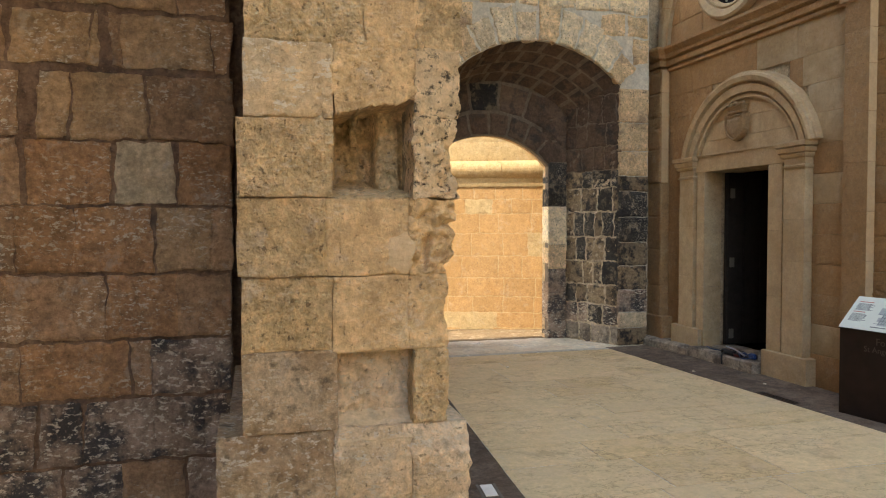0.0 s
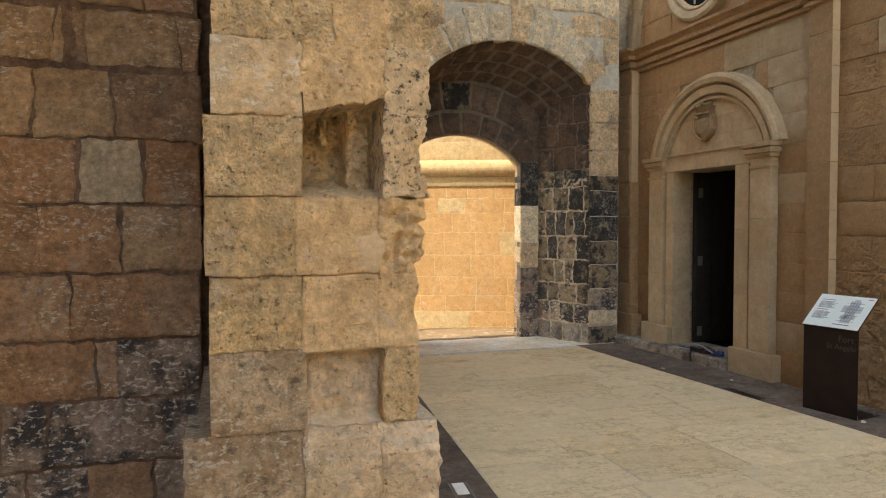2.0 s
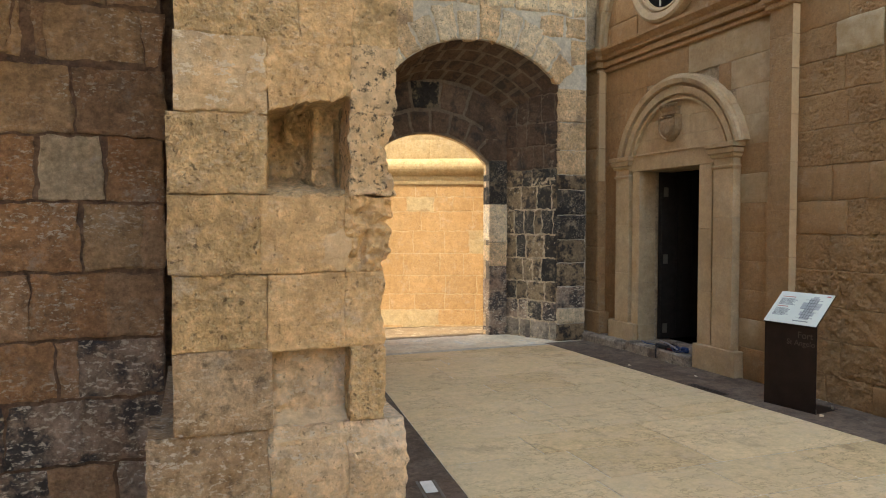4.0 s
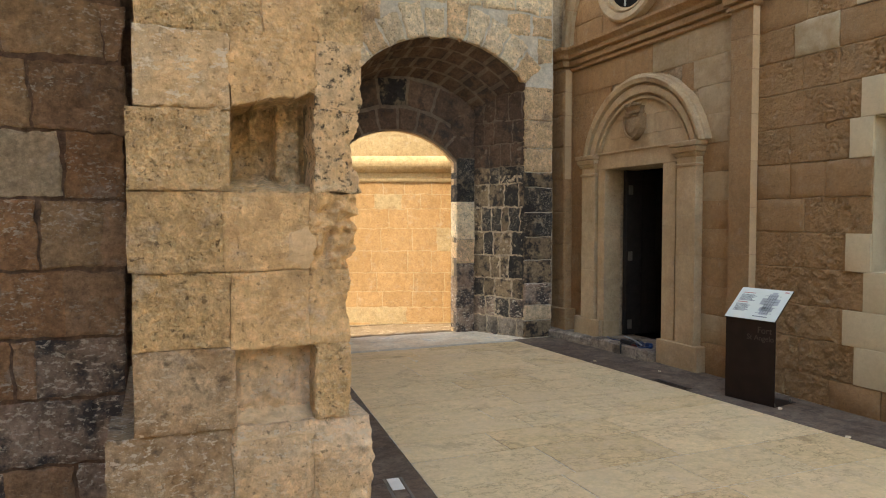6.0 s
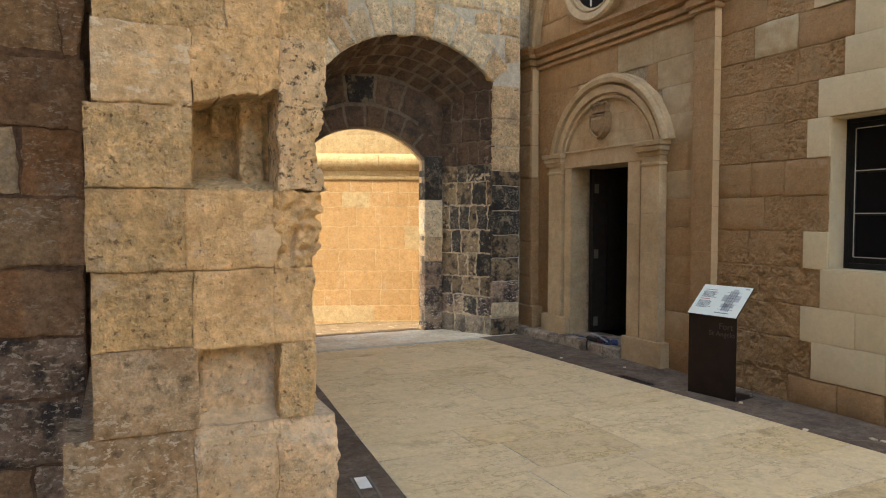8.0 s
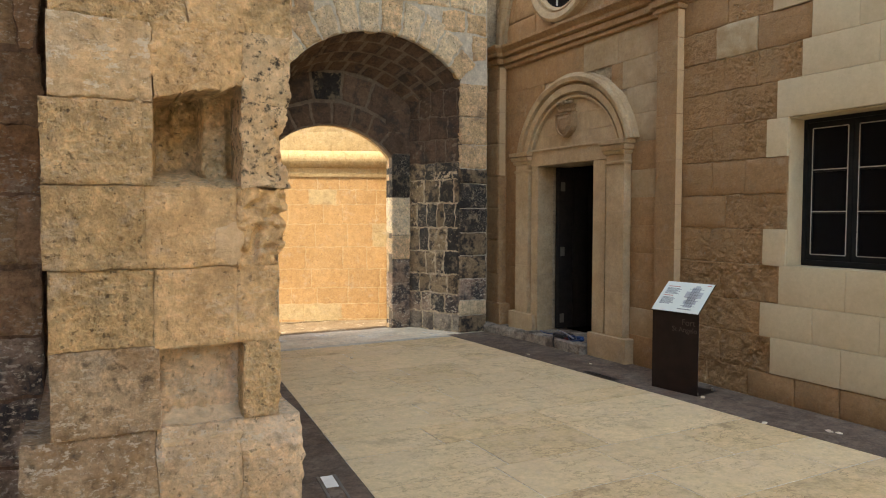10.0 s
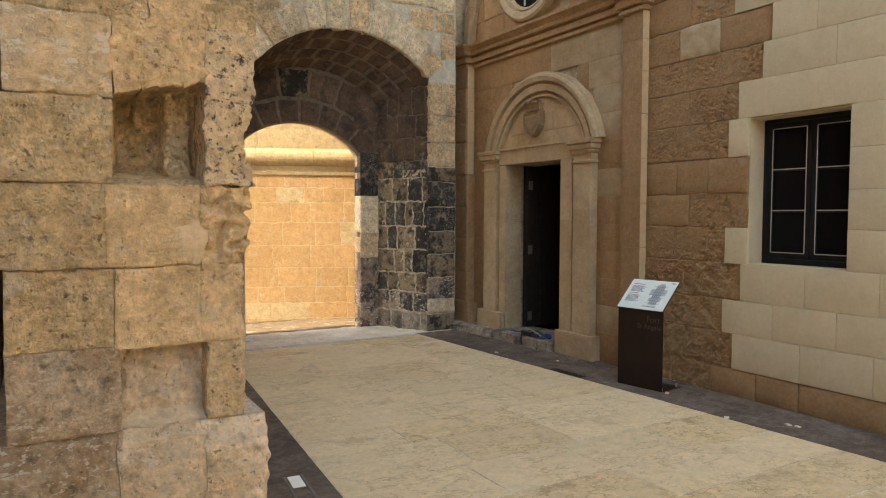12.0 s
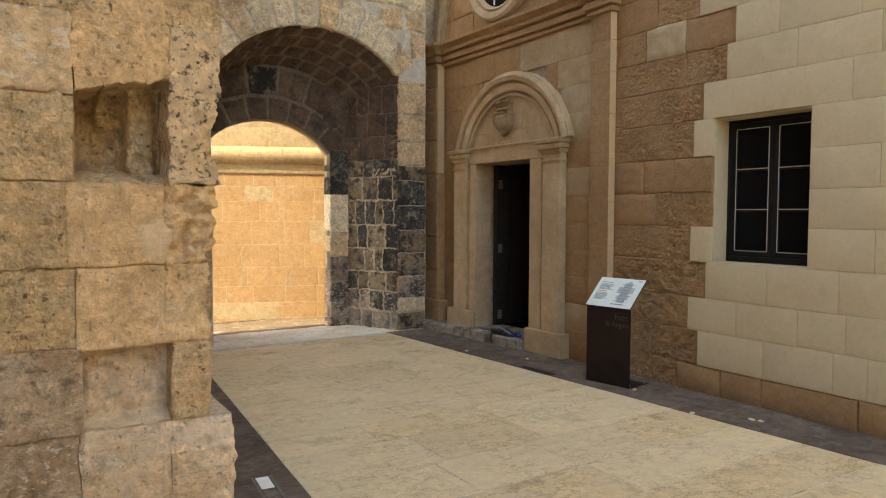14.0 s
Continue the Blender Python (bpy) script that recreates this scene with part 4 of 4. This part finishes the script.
for k, (z0, z1) in enumerate(((2.34, 2.62), (2.62, 2.9), (2.9, 3.2))):
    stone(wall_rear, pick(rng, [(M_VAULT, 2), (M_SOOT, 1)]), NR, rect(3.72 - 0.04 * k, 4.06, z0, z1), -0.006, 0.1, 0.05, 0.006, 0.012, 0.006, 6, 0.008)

# ---- golden wall across the lane ----
GOLD = Plane((2.83, 10.13, 0), (0.9237, -0.3832, 0), (0, 0, 1), (-0.3832, -0.9237, 0))
gold = structure(part("wall_lane", box_bm((-9, -0.6, -0.2), (9, -0.0018, 3.4), 0, None, Matrix(((0.9237, -0.3832, 0, 2.83), (-0.3832, -0.9237, 0, 10.13), (0, 0, 1, 0), (0, 0, 0, 1)))), M_GOLD_JOINT, None), "sunlit golden limestone rampart across the lane", "wall")
rng = random.Random(31)
gz = [-0.2, -0.03, 0.20, 0.44, 0.72, 1.05, 1.39, 1.68, 1.90, 2.08]
for z0, z1 in zip(gz, gz[1:]):
    for a, b in course(rng, -2.2, 3.4, 0.42):
        stone(gold, pick(rng, [(M_GOLD, 7), (M_GOLD_PALE, 1)]), GOLD, rect(a, b, z0, z1), rng.uniform(-0.0002, 0.0008), 0.08, 0.03, 0.0014, 0.0006, 0.014, 11, 0.0065)
for z0, z1 in ((2.47, 2.75), (2.75, 3.03), (3.03, 3.3)):
    for a, b in course(rng, -2.2, 3.4, 0.6):
        stone(gold, M_GOLD_PALE, GOLD, rect(a, b, z0, z1), 0.0, 0.08, 0.08, 0.0008, 0.001, 0.004, 14, 0.002)
for a, b in course(rng, -2.2, 3.4, 0.75):
    vs, fs = [], []
    prof = [(2.09, -0.02), (2.09, 0.02), (2.135, 0.028), (2.15, 0.01), (2.20, 0.01)] + [(2.345 + 0.128 * math.sin(t), -0.01 + 0.115 * math.cos(t)) for t in [radians(-80 + 165 * k / 10) for k in range(11)]] + [(2.47, -0.02)]
    for u in (a + 0.002, (a + b) / 2, b - 0.002):
        d = 0.006 * fbm(Vector((u, 0, 2)), 3, 3)
        vs += [GOLD(u, v, w + (d if w > 0 else 0)) for v, w in prof]
    m = len(prof)
    for i in range(2):
        fs += [(i * m + k, i * m + k + 1, (i + 1) * m + k + 1, (i + 1) * m + k) for k in range(m - 1)]
    fs += [tuple(range(m)), tuple(2 * m + k for k in range(m))]
    mesh_ob("cordon_stone", vs, fs, M_GOLD_PALE, gold)

# ---- left: pier and old wall ----
PIER = Plane((0, 2.14, 0), (1, 0, 0), (0, 0, 1), (0, -1, 0))
pier = tagged(new("stone_pier"), "weathered honey limestone pier with two cut niches and a worn plinth", "pier")
slab_box("core", (-0.015, 2.455, -0.03), (0.57, 3.63, 4.6), M_MORTAR_TAN, pier)
for x0, x1, yf, z0, z1 in ((-0.012, 0.215, 2.1520, 0.87, 4.6), (0.25, 0.51, 2.1520, 1.925, 4.6), (0.51, 0.6, 2.156, 1.925, 4.6), (0.25, 0.475, 2.1520, 1.13, 1.57), (0.512, 0.575, 2.172, 0.87, 1.875)):
    slab_box("mortar", (x0, yf, z0), (x1, 2.28, z1), M_PIER_MORTAR, pier)


def worn(u, v):
    """Shallow hollows and lost skin on the old pier stones."""
    return 0.55 * pits(u * 1.2 + 3.0, v * 1.2)


def P(mat, x0, x1, z0, z1, **k):
    base = dict(w=0.0, depth=0.14, res=0.008, rough=0.008, rnd=0.0025, wob=0.004, freq=10, joint=0.0004)
    if mat in (M_PIER, M_PIER_STAIN, M_PIER_WASH):
        base["fn"] = worn
    return stone(pier, mat, PIER, rect(x0, x1, z0, z1), **{**base, **k})


P(M_PIER, -0.02, 0.333, 2.055, 2.30)
P(M_PIER_SMOOTH, 0.333, 0.50, 2.055, 2.30, wob=0.012)
P(M_PIER, 0.50, 0.65, 2.055, 2.30, chip=0.012)
for k, z0 in enumerate((2.30, 2.55, 2.80, 3.05, 3.3, 3.55, 3.8, 4.05, 4.3)):
    P(M_PIER, -0.02, 0.30 - 0.06 * (k % 2), z0, z0 + 0.25, res=0.05)
    P(M_PIER, 0.30 - 0.06 * (k % 2), 0.65, z0, z0 + 0.25, res=0.05)
P(M_PIER_WASH, -0.025, 0.239, 1.828, 2.055)
stone(pier, M_PIER_SMOOTH, PIER, [(0.238, 1.842), (0.496, 1.896), (0.492, 2.062), (0.238, 2.062)], 0.0, 0.27, 0.006, 0.005, 0.003, 0.013, 26, 0.0)
P(M_PIER_ROUGH, 0.496, 0.645, 1.845, 2.062, rough=0.008, chip=0.02, res=0.009)
P(M_PIER, -0.045, 0.236, 1.588, 1.822, w=0.014, rough=0.007)
P(M_PIER_ROUGH, 0.487, 0.634, 1.588, 1.845, rough=0.014, chip=0.035, wob=0.010, w=0.010, res=0.007, freq=14)
P(M_PIER, -0.045, 0.215, 1.348, 1.585, w=0.01, rough=0.006)
P(M_PIER_SMOOTH, 0.215, 0.474, 1.348, 1.586, rough=0.005, w=0.004)


def gouge(u, v):
    a = math.exp(-((u - 0.532 - 0.25 * (v - 1.42)) / 0.011) ** 2) * math.exp(-((v - 1.425) / 0.045) ** 2)
    b = math.exp(-((u - 0.50) / 0.03) ** 2 - ((v - 1.40) / 0.035) ** 2)
    return -0.055 * a - 0.02 * b


P(M_PIER_SMOOTH, 0.474, 0.630, 1.348, 1.585, rough=0.024, chip=0.040, wob=0.010, w=0.0, res=0.005, freq=16, fn=gouge)
bm = bmesh.new()
bmesh.ops.create_uvsphere(bm, u_segments=24, v_segments=12, radius=1.0, matrix=Matrix.Translation((0.452, 2.136, 1.418)) @ Matrix.Diagonal((0.044, 0.0065, 0.062, 1)))
for v in bm.verts:
    v.co.x += 0.022 * noise.fractal(v.co * 25, 1.0, 2.0, 3)
    v.co.z += 0.022 * noise.fractal(v.co * 25 + Vector((5, 5, 5)), 1.0, 2.0, 3)
part("plaster_patch", bm, M_PATCH, pier, "pale smooth plaster repair")
P(M_PIER, -0.035, 0.235, 1.120, 1.345, w=0.002)
P(M_PIER_SMOOTH, 0.236, 0.472, 1.110, 1.345, rough=0.006, w=0.002)
P(M_PIER_SMOOTH, 0.472, 0.608, 1.110, 1.345, rough=0.008, chip=0.02, w=0.0)
P(M_PIER_STAIN, -0.035, 0.248, 0.872, 1.118, w=0.0)
P(M_PIER, 0.490, 0.606, 0.872, 1.112, rough=0.010, chip=0.02, w=-0.004)
# upper niche: two recesses behind a ragged lintel
def soft_step(x, a, b):
    t = max(0.0, min(1.0, (x - a) / (b - a)))
    return t * t * (3 - 2 * t)


def niche(u, v):
    """Depth of the upper niche: sloping soffit, splayed cheek, deep recess beside a broken stub, slot along the far cheek."""
    n1 = 0.010 * fbm(Vector((u, 1.0, v)), 22, 3)
    n2 = 0.010 * fbm(Vector((u, 5.0, v)), 22, 3)
    d = 0.265
    d -= 0.100 * soft_step(u + n1, 0.392, 0.404)
    d -= 0.08 * soft_step(u + n2, 0.312, 0.320) * (1 - soft_step(u + n2, 0.338, 0.346)) * soft_step(v + n1, 1.735 + 0.6 * (0.34 - u), 1.765)
    d += 0.11 * soft_step(u + 0.5 * n2, 0.474, 0.482)
    d = min(d, 0.015 + 0.28 * soft_step(u + n2, 0.228, 0.284))
    d = min(d, 0.012 + 0.27 * soft_step(v + n1, 1.585, 1.665 - 0.03 * soft_step(u, 0.38, 0.42)))
    d = min(d, 0.02 + 0.26 * soft_step(1.906 - v + 0.3 * n2, 0.0, 0.012))
    return -d


P(M_PIER, 0.222, 0.512, 1.572, 1.915, w=0.0, depth=0.31, rough=0.020, freq=16, res=0.0047, rnd=0.002, wob=0.0, fn=niche, label="rough hollow of the upper niche")
# lower niche with a sloping dusty sill; brighter light painted by pale stone
P(M_PIER_PLINTH, 0.25, 0.515, 0.87, 1.125, w=-0.085, depth=0.06, rough=0.026, freq=11, res=0.008, label="rough back of the lower niche")
stone(pier, M_PIER, Plane((0.490, 2.14, 0), (0, 1, 0), (0, 0, 1), (-1, 0, 0)), rect(0.004, 0.14, 0.87, 1.12), 0.0, 0.03, 0.015, 0.012, 0.004, 0.004, 8, 0.001, name="niche_cheek")
stone(pier, M_PIER_PLINTH, Plane((0.25, 2.14, 0), (0, 1, 0), (0, 0, 1), (1, 0, 0)), rect(0.020, 0.14, 0.87, 1.12), 0.0, 0.03, 0.015, 0.004, 0.004, 0.004, 8, 0.001, name="niche_cheek")
stone(pier, M_PIER_DUST, Plane((0, 2.14, 0.845), (1, 0, 0), (0, 1, 0), (0, 0, 1)), rect(0.245, 0.50, -0.02, 0.14), 0.0, 0.06, 0.015, 0.005, 0.01, 0.005, 8, 0.002, name="niche_sill", fn=lambda u, v: 0.62 * max(0.0, v))
# plinth with a weathered slope


def weathering(u, v):
    return 0.05 - 0.055 * max(0.0, min(1.0, (v - 0.79) / 0.075)) ** 0.7


# the pale plinth stones carry painted floor bounce
for mat, x0, x1 in ((M_PIER_STAIN, -0.11, 0.235), (M_PIER_PLINTH, 0.235, 0.47), (M_PIER_PLINTH, 0.47, 0.665)):
    P(mat, x0, x1, 0.50, 0.872, fn=lambda u, v: weathering(u, v) + worn(u, v), rough=0.010, rnd=0.012, wob=0.012, depth=0.3, joint=0.001, chip=0.008 if x1 > 0.6 else 0)
    P(mat, x0, x1, -0.03, 0.50, w=0.05, rough=0.010, rnd=0.012, wob=0.008, depth=0.3, res=0.03, joint=0.001)
slab_box("core_left", (-0.09, 2.25, -0.03), (0.63, 3.63, 0.80), M_PIER_STAIN, pier)

WEST = Plane((0, 3.62, 0), (1, 0, 0), (0, 0, 1), (0, -1, 0))
# the unseen height up to 12 m is added to block western light
wall_left = structure(part("wall_arcade", box_bm((-0.105, 3.8, -0.05), (0.85, 4.2, 12.0), 0, box_bm((-4.2, 3.6245, -0.05), (-0.105, 4.2, 12.0))), M_MORTAR_DARK, None), "dark brown old block wall with wide eroded joints", "wall")
X = lambda p: -1.11 + p * 0.0025
Z = lambda p: 2.25 - (p - 110) * 0.002607
R, C, T, G, O = M_OLD_RED, M_OLD_CREAM, M_OLD_TAN, M_OLD_GREY, M_OLD
layout = [
    (-130, -2, [(-200, -20, O), (-15, 120, O), (130, 300, T), (305, 400, O), (405, 520, O)]),
    (12, 104, [(-150, 12, O), (24, 147, T), (153, 174, T), (183, 203, O), (206, 366, T), (368, 520, O)]),
    (120, 238, [(-160, 31, O), (60, 108, T), (118, 247, T), (254, 400, O), (404, 520, O)]),
    (244, 356, [(-150, -40, O), (-35, 26, O), (40, 183, R), (191, 298, C), (306, 405, R), (408, 520, R)]),
    (363, 480, [(-140, 17, O), (22, 117, R), (121, 255, R), (261, 360, T), (366, 520, O)]),
    (490, 602, [(-160, 0, O), (4, 165, O), (173, 302, R), (305, 520, O)]),
    (611, 712, [(-150, 17, O), (24, 211, R), (217, 246, O), (249, 398, G), (400, 520, G)]),
    (720, 832, [(-160, 45, G), (56, 127, G), (131, 252, G), (256, 346, G), (350, 520, G)]),
    (840, 948, [(-160, 92, G), (95, 196, G), (200, 308, O), (314, 520, G)]),
    (952, 975, [(-160, 100, G), (104, 300, G), (304, 520, G)]),
]
rng = random.Random(41)
for y0, y1, blocks in layout:
    for a, b, mat in blocks:
        if a > 385:
            continue
        b = min(b, 402)
        k = 10 if y0 < 130 else 5
        d = [rng.uniform(-k, k) for _ in range(8)]
        q = [(X(a + d[0]), Z(y1 + d[4] * 0.4)), (X(b + d[1]), Z(y1 + d[5] * 0.4)), (X(b + d[2]), Z(y0 + d[6] * 0.4)), (X(a + d[3]), Z(y0 + d[7] * 0.4))]
        stone(wall_left, mat, WEST, q, rng.uniform(0.005, 0.013), 0.07, 0.016, 0.011, 0.006, 0.013, 13, -0.003)
    for a, b in course(rng, -3.6, X(blocks[0][0]) - 0.01, 0.45):
        stone(wall_left, O, WEST, rect(a, b, Z(y1), Z(y0)), 0, 0.07, 0.08, 0.008, 0.012, 0.015, 4.5, 0.008)

# enclosing masses out of view, added to bounce and block light
# sunlit reflector for the pier and left wall
structure(slab_box("wall_yard_east", (5.06, -13.0, -0.05), (5.6, -4.5, 13.0), M_NEW), "unseen pale wall added to bounce sunlight onto the pier", "wall")
# unseen blockers: they keep the sun and low sky off the court
structure(slab_box("wall_court_west", (0.05, 4.2, -0.05), (0.85, 7.74, 14.0), M_OLD), "unseen brown mass behind the pier, added to shade the facade", "wall")
structure(slab_box("wall_west", (-4.6, -4.5, -0.05), (-3.6, 3.65, 19.0), M_OLD), "unseen brown mass added to block western sun and sky", "wall")
structure(slab_box("wall_south", (-14, -14, -0.2), (14, -13, 6.5), M_FACADE), "unseen plain mass added to limit southern light", "wall")
# slab above view, added so the old wall stays in shade
structure(slab_box("arcade_soffit", (-3.6, 2.3, 3.3), (-0.03, 3.65, 3.8), M_OLD), "unseen slab added to shade the recess beside the pier", "ceiling")

# ---- loose things ----
lamp = tagged(new("recessed_floor_light"), "recessed steel floor light with a frosted glass strip", "floor light")
lm = pose(1.27, 3.63, 0.0, 0, 0, -6)
part("housing", box_bm((-0.065, -0.24, -0.02), (0.065, 0.16, 0.001), 0.003, None, lm), M_BLACK, lamp)
part("lens", box_bm((-0.036, -0.03, 0.0), (0.036, 0.14, 0.006), 0.002, None, lm), M_LENS, lamp, "frosted glass strip")
for sx in (-1, 1):
    part("trim_rail", box_bm((sx * 0.05 - 0.008, -0.23, 0.0), (sx * 0.05 + 0.008, 0.15, 0.005), 0.001, None, lm), M_HINGE, lamp)

cover = tagged(new("drain_cover"), "dark slotted drain cover set in the brown paving", "drain cover")
cm = pose(4.40, 5.03, 0.0, 0, 0, 2)
part("tray", box_bm((-0.045, -0.22, -0.01), (0.045, 0.22, 0.0015), 0.001, None, cm), M_BLACK, cover)
for k in range(3):
    part("slat", box_bm((-0.04 + k * 0.03, -0.215, 0.0), (-0.02 + k * 0.03, 0.215, 0.005), 0.001, None, cm), M_RUST, cover)
rng = random.Random(77)
for x, y in ((4.68, 2.96), (4.70, 2.90), (4.36, 6.17), (4.62, 4.02), (4.66, 5.5), (4.45, 3.3), (2.6, 6.9)):
    q = rng.uniform(0.008, 0.014)
    stone(None, M_BEDROCK, Plane((x, y, 0.0), (math.cos(x * 9), math.sin(x * 9), 0), (-math.sin(x * 9), math.cos(x * 9), 0), (0, 0, 1)), [(-q * 2, -q), (q * 1.5, -q * 1.2), (q * 2, q), (-q, q * 1.3)], 0.011, 0.014, 0.01, 0.004, 0.004, 0.003, 40, 0.0, name="stone_chip")
for ob in [o for o in scene.objects if o.name.startswith("stone_chip")]:
    tagged(ob, "small pale chip of stone lying on the paving", "stone chip", "chips on the paving")

# information lectern of folded steel
lect = tagged(new("lectern"), "dark brown folded steel lectern with a white information panel", "lectern")
U = Vector((0.16, -0.987, 0)).normalized()
B = Vector((0.987, 0.16, 0)).normalized()
LM = Matrix(((U.x, B.x, 0, 4.535), (U.y, B.y, 0, 4.515), (0, 0, 1, 0.0), (0, 0, 0, 1)))
LW = 0.455
part("front_plate", box_bm((0, 0, -0.01), (LW, 0.008, 0.69), 0.002, None, LM), M_RUST, lect)
part("base_plate", box_bm((0, 0.008, -0.008), (LW, 0.30, 0.004), 0.002, None, LM), M_RUST, lect)
for cx, cy in ((0.03, 0.27), (LW - 0.03, 0.27), (LW - 0.02, 0.03)):
    bm = bmesh.new()
    bmesh.ops.create_cone(bm, cap_ends=True, segments=8, radius1=0.009, radius2=0.007, depth=0.03, matrix=LM @ Matrix.Translation((cx, cy, 0.015)))
    part("bolt", bm, M_STEEL, lect, "steel anchor bolt")
TM = LM @ Matrix.Translation((0, -0.012, 0.683)) @ Matrix.Rotation(radians(43), 4, 'X')
part("top_plate", box_bm((-0.004, 0, 0), (LW + 0.004, 0.345, 0.008), 0.002, None, TM), M_RUST, lect)
panel = part("panel", box_bm((-0.002, 0.003, 0.0085), (LW + 0.002, 0.343, 0.013), 0.001, None, TM), M_SIGN, lect, "white enamel information panel")


def ink(x0, x1, y0, y1, mat, nm):
    part(nm, box_bm((x0, y0, 0.0131), (x1, y1, 0.0138), 0, None, TM), mat, panel)


rng = random.Random(8)
for k in range(7):
    ink(0.035, 0.165 + rng.uniform(-0.02, 0.015), 0.262 - k * 0.0105, 0.267 - k * 0.0105, M_INK, "text_line")
for k in range(8):
    ink(0.035, 0.165 + rng.uniform(-0.03, 0.015), 0.155 - k * 0.0105, 0.160 - k * 0.0105, M_INK, "text_line")
ink(0.035, 0.15, 0.283, 0.29, M_INK_RED, "heading")
ink(0.035, 0.13, 0.176, 0.183, M_INK_RED, "heading")
ink(0.40, 0.435, 0.315, 0.325, M_INK_RED, "emblem")
for x0, x1, y0, y1 in ((0.28, 0.36, 0.06, 0.29), (0.24, 0.40, 0.17, 0.24), (0.26, 0.38, 0.10, 0.14), (0.30, 0.345, 0.285, 0.31)):
    ink(x0, x1, y0, y1, M_INK_PALE, "drawing")
for k in range(7):
    yy = 0.075 + k * 0.032
    part("drawing_line", box_bm((0.25 + 0.02 * (k % 3), yy, 0.0139), (0.39 - 0.02 * (k % 2), yy + 0.003, 0.0144), 0, None, TM), M_INK, panel)
for k in range(4):
    part("drawing_line", box_bm((0.285 + k * 0.022, 0.07, 0.0139), (0.288 + k * 0.022, 0.285, 0.0144), 0, None, TM), M_INK, panel)
ink(0.24, 0.37, 0.035, 0.043, M_INK, "caption")


def lettering(txt, size, m, mat, parent):
    cu = bpy.data.curves.new("lettering", 'FONT')
    cu.body, cu.size, cu.extrude = txt, size, 0.0006
    cu.align_x = 'RIGHT'
    tmp = bpy.data.objects.new("lettering_curve", cu)
    scene.collection.objects.link(tmp)
    bpy.context.view_layer.update()
    me = bpy.data.meshes.new_from_object(tmp.evaluated_get(bpy.context.evaluated_depsgraph_get()))
    bpy.data.objects.remove(tmp)
    me.transform(m)
    me.materials.clear()
    me.materials.append(mat)
    ob = new("lettering", me)
    ob.parent = parent
    return ob


FM = LM @ Matrix.Rotation(radians(90), 4, 'X')
lettering("Fort", 0.075, FM @ Matrix.Translation((LW - 0.03, 0.585, 0.0015)), M_LETTER, lect)
lettering("St Angelo", 0.062, FM @ Matrix.Translation((LW - 0.012, 0.525, 0.0015)), M_LETTER, lect)

# tangle of hose and tools left on the doorstep


def tube(name, pts, r, mat, parent=None, label="", category=""):
    cu = bpy.data.curves.new(name, 'CURVE')
    cu.dimensions, cu.bevel_depth, cu.bevel_resolution, cu.resolution_u = '3D', r, 2, 6
    sp = cu.splines.new('BEZIER')
    sp.bezier_points.add(len(pts) - 1)
    for bp, p in zip(sp.bezier_points, pts):
        bp.co = p
        bp.handle_left_type = bp.handle_right_type = 'AUTO'
    tmp = bpy.data.objects.new(name + "_curve", cu)
    scene.collection.objects.link(tmp)
    bpy.context.view_layer.update()
    me = bpy.data.meshes.new_from_object(tmp.evaluated_get(bpy.context.evaluated_depsgraph_get()))
    bpy.data.objects.remove(tmp)
    me.materials.clear()
    me.materials.append(mat)
    ob = new(name, me)
    ob.parent = parent
    if label:
        tagged(ob, label, category)
    return ob


SZ = 0.118
tube("blue_hose", [(4.95 + 0.09 * math.cos(t) * (1 - t / 40), 6.08 + 0.13 * math.sin(t * 1.1), SZ + 0.012 + 0.012 * (k % 4)) for k, t in enumerate(np.arange(0, 16, 0.7))], 0.005, M_BLUE, None, "coiled blue plastic hose lying on the doorstep", "hose")
tube("black_cable", [(4.97 + 0.08 * math.sin(t * 1.3), 6.30 + 0.15 * math.cos(t), SZ + 0.008 + 0.014 * (k % 3)) for k, t in enumerate(np.arange(0, 14, 0.8))] + [(4.84, 6.36, 0.125), (4.822, 6.34, 0.02)], 0.007, M_CABLE, None, "tangled black rubber cable hanging over the step", "cable")
tube("metal_rod", [(4.97, 6.46, SZ + 0.07), (4.93, 6.24, SZ + 0.06), (4.90, 6.08, SZ + 0.035)], 0.008, M_GREYTUBE, None, "light grey metal rod lying on the cables", "rod")
tube("blue_strap", [(5.0, 6.84, SZ + 0.006), (4.95, 6.68, SZ + 0.005), (4.97, 6.5, SZ + 0.012)], 0.006, M_BLUE, None, "blue strap trailing along the doorstep", "strap")
tool = tagged(new("hand_tool"), "dark red and black power tool on the doorstep", "tool")
part("body", box_bm((4.88, 6.24, SZ), (4.94, 6.44, SZ + 0.05), 0.015), M_CABLE, tool)
part("grip", box_bm((4.89, 6.17, SZ), (4.93, 6.25, SZ + 0.035), 0.012), M_REDTOOL, tool)
part("nozzle", box_bm((4.95, 6.0, SZ), (5.0, 6.1, SZ + 0.06), 0.02), M_BLUE, tool)
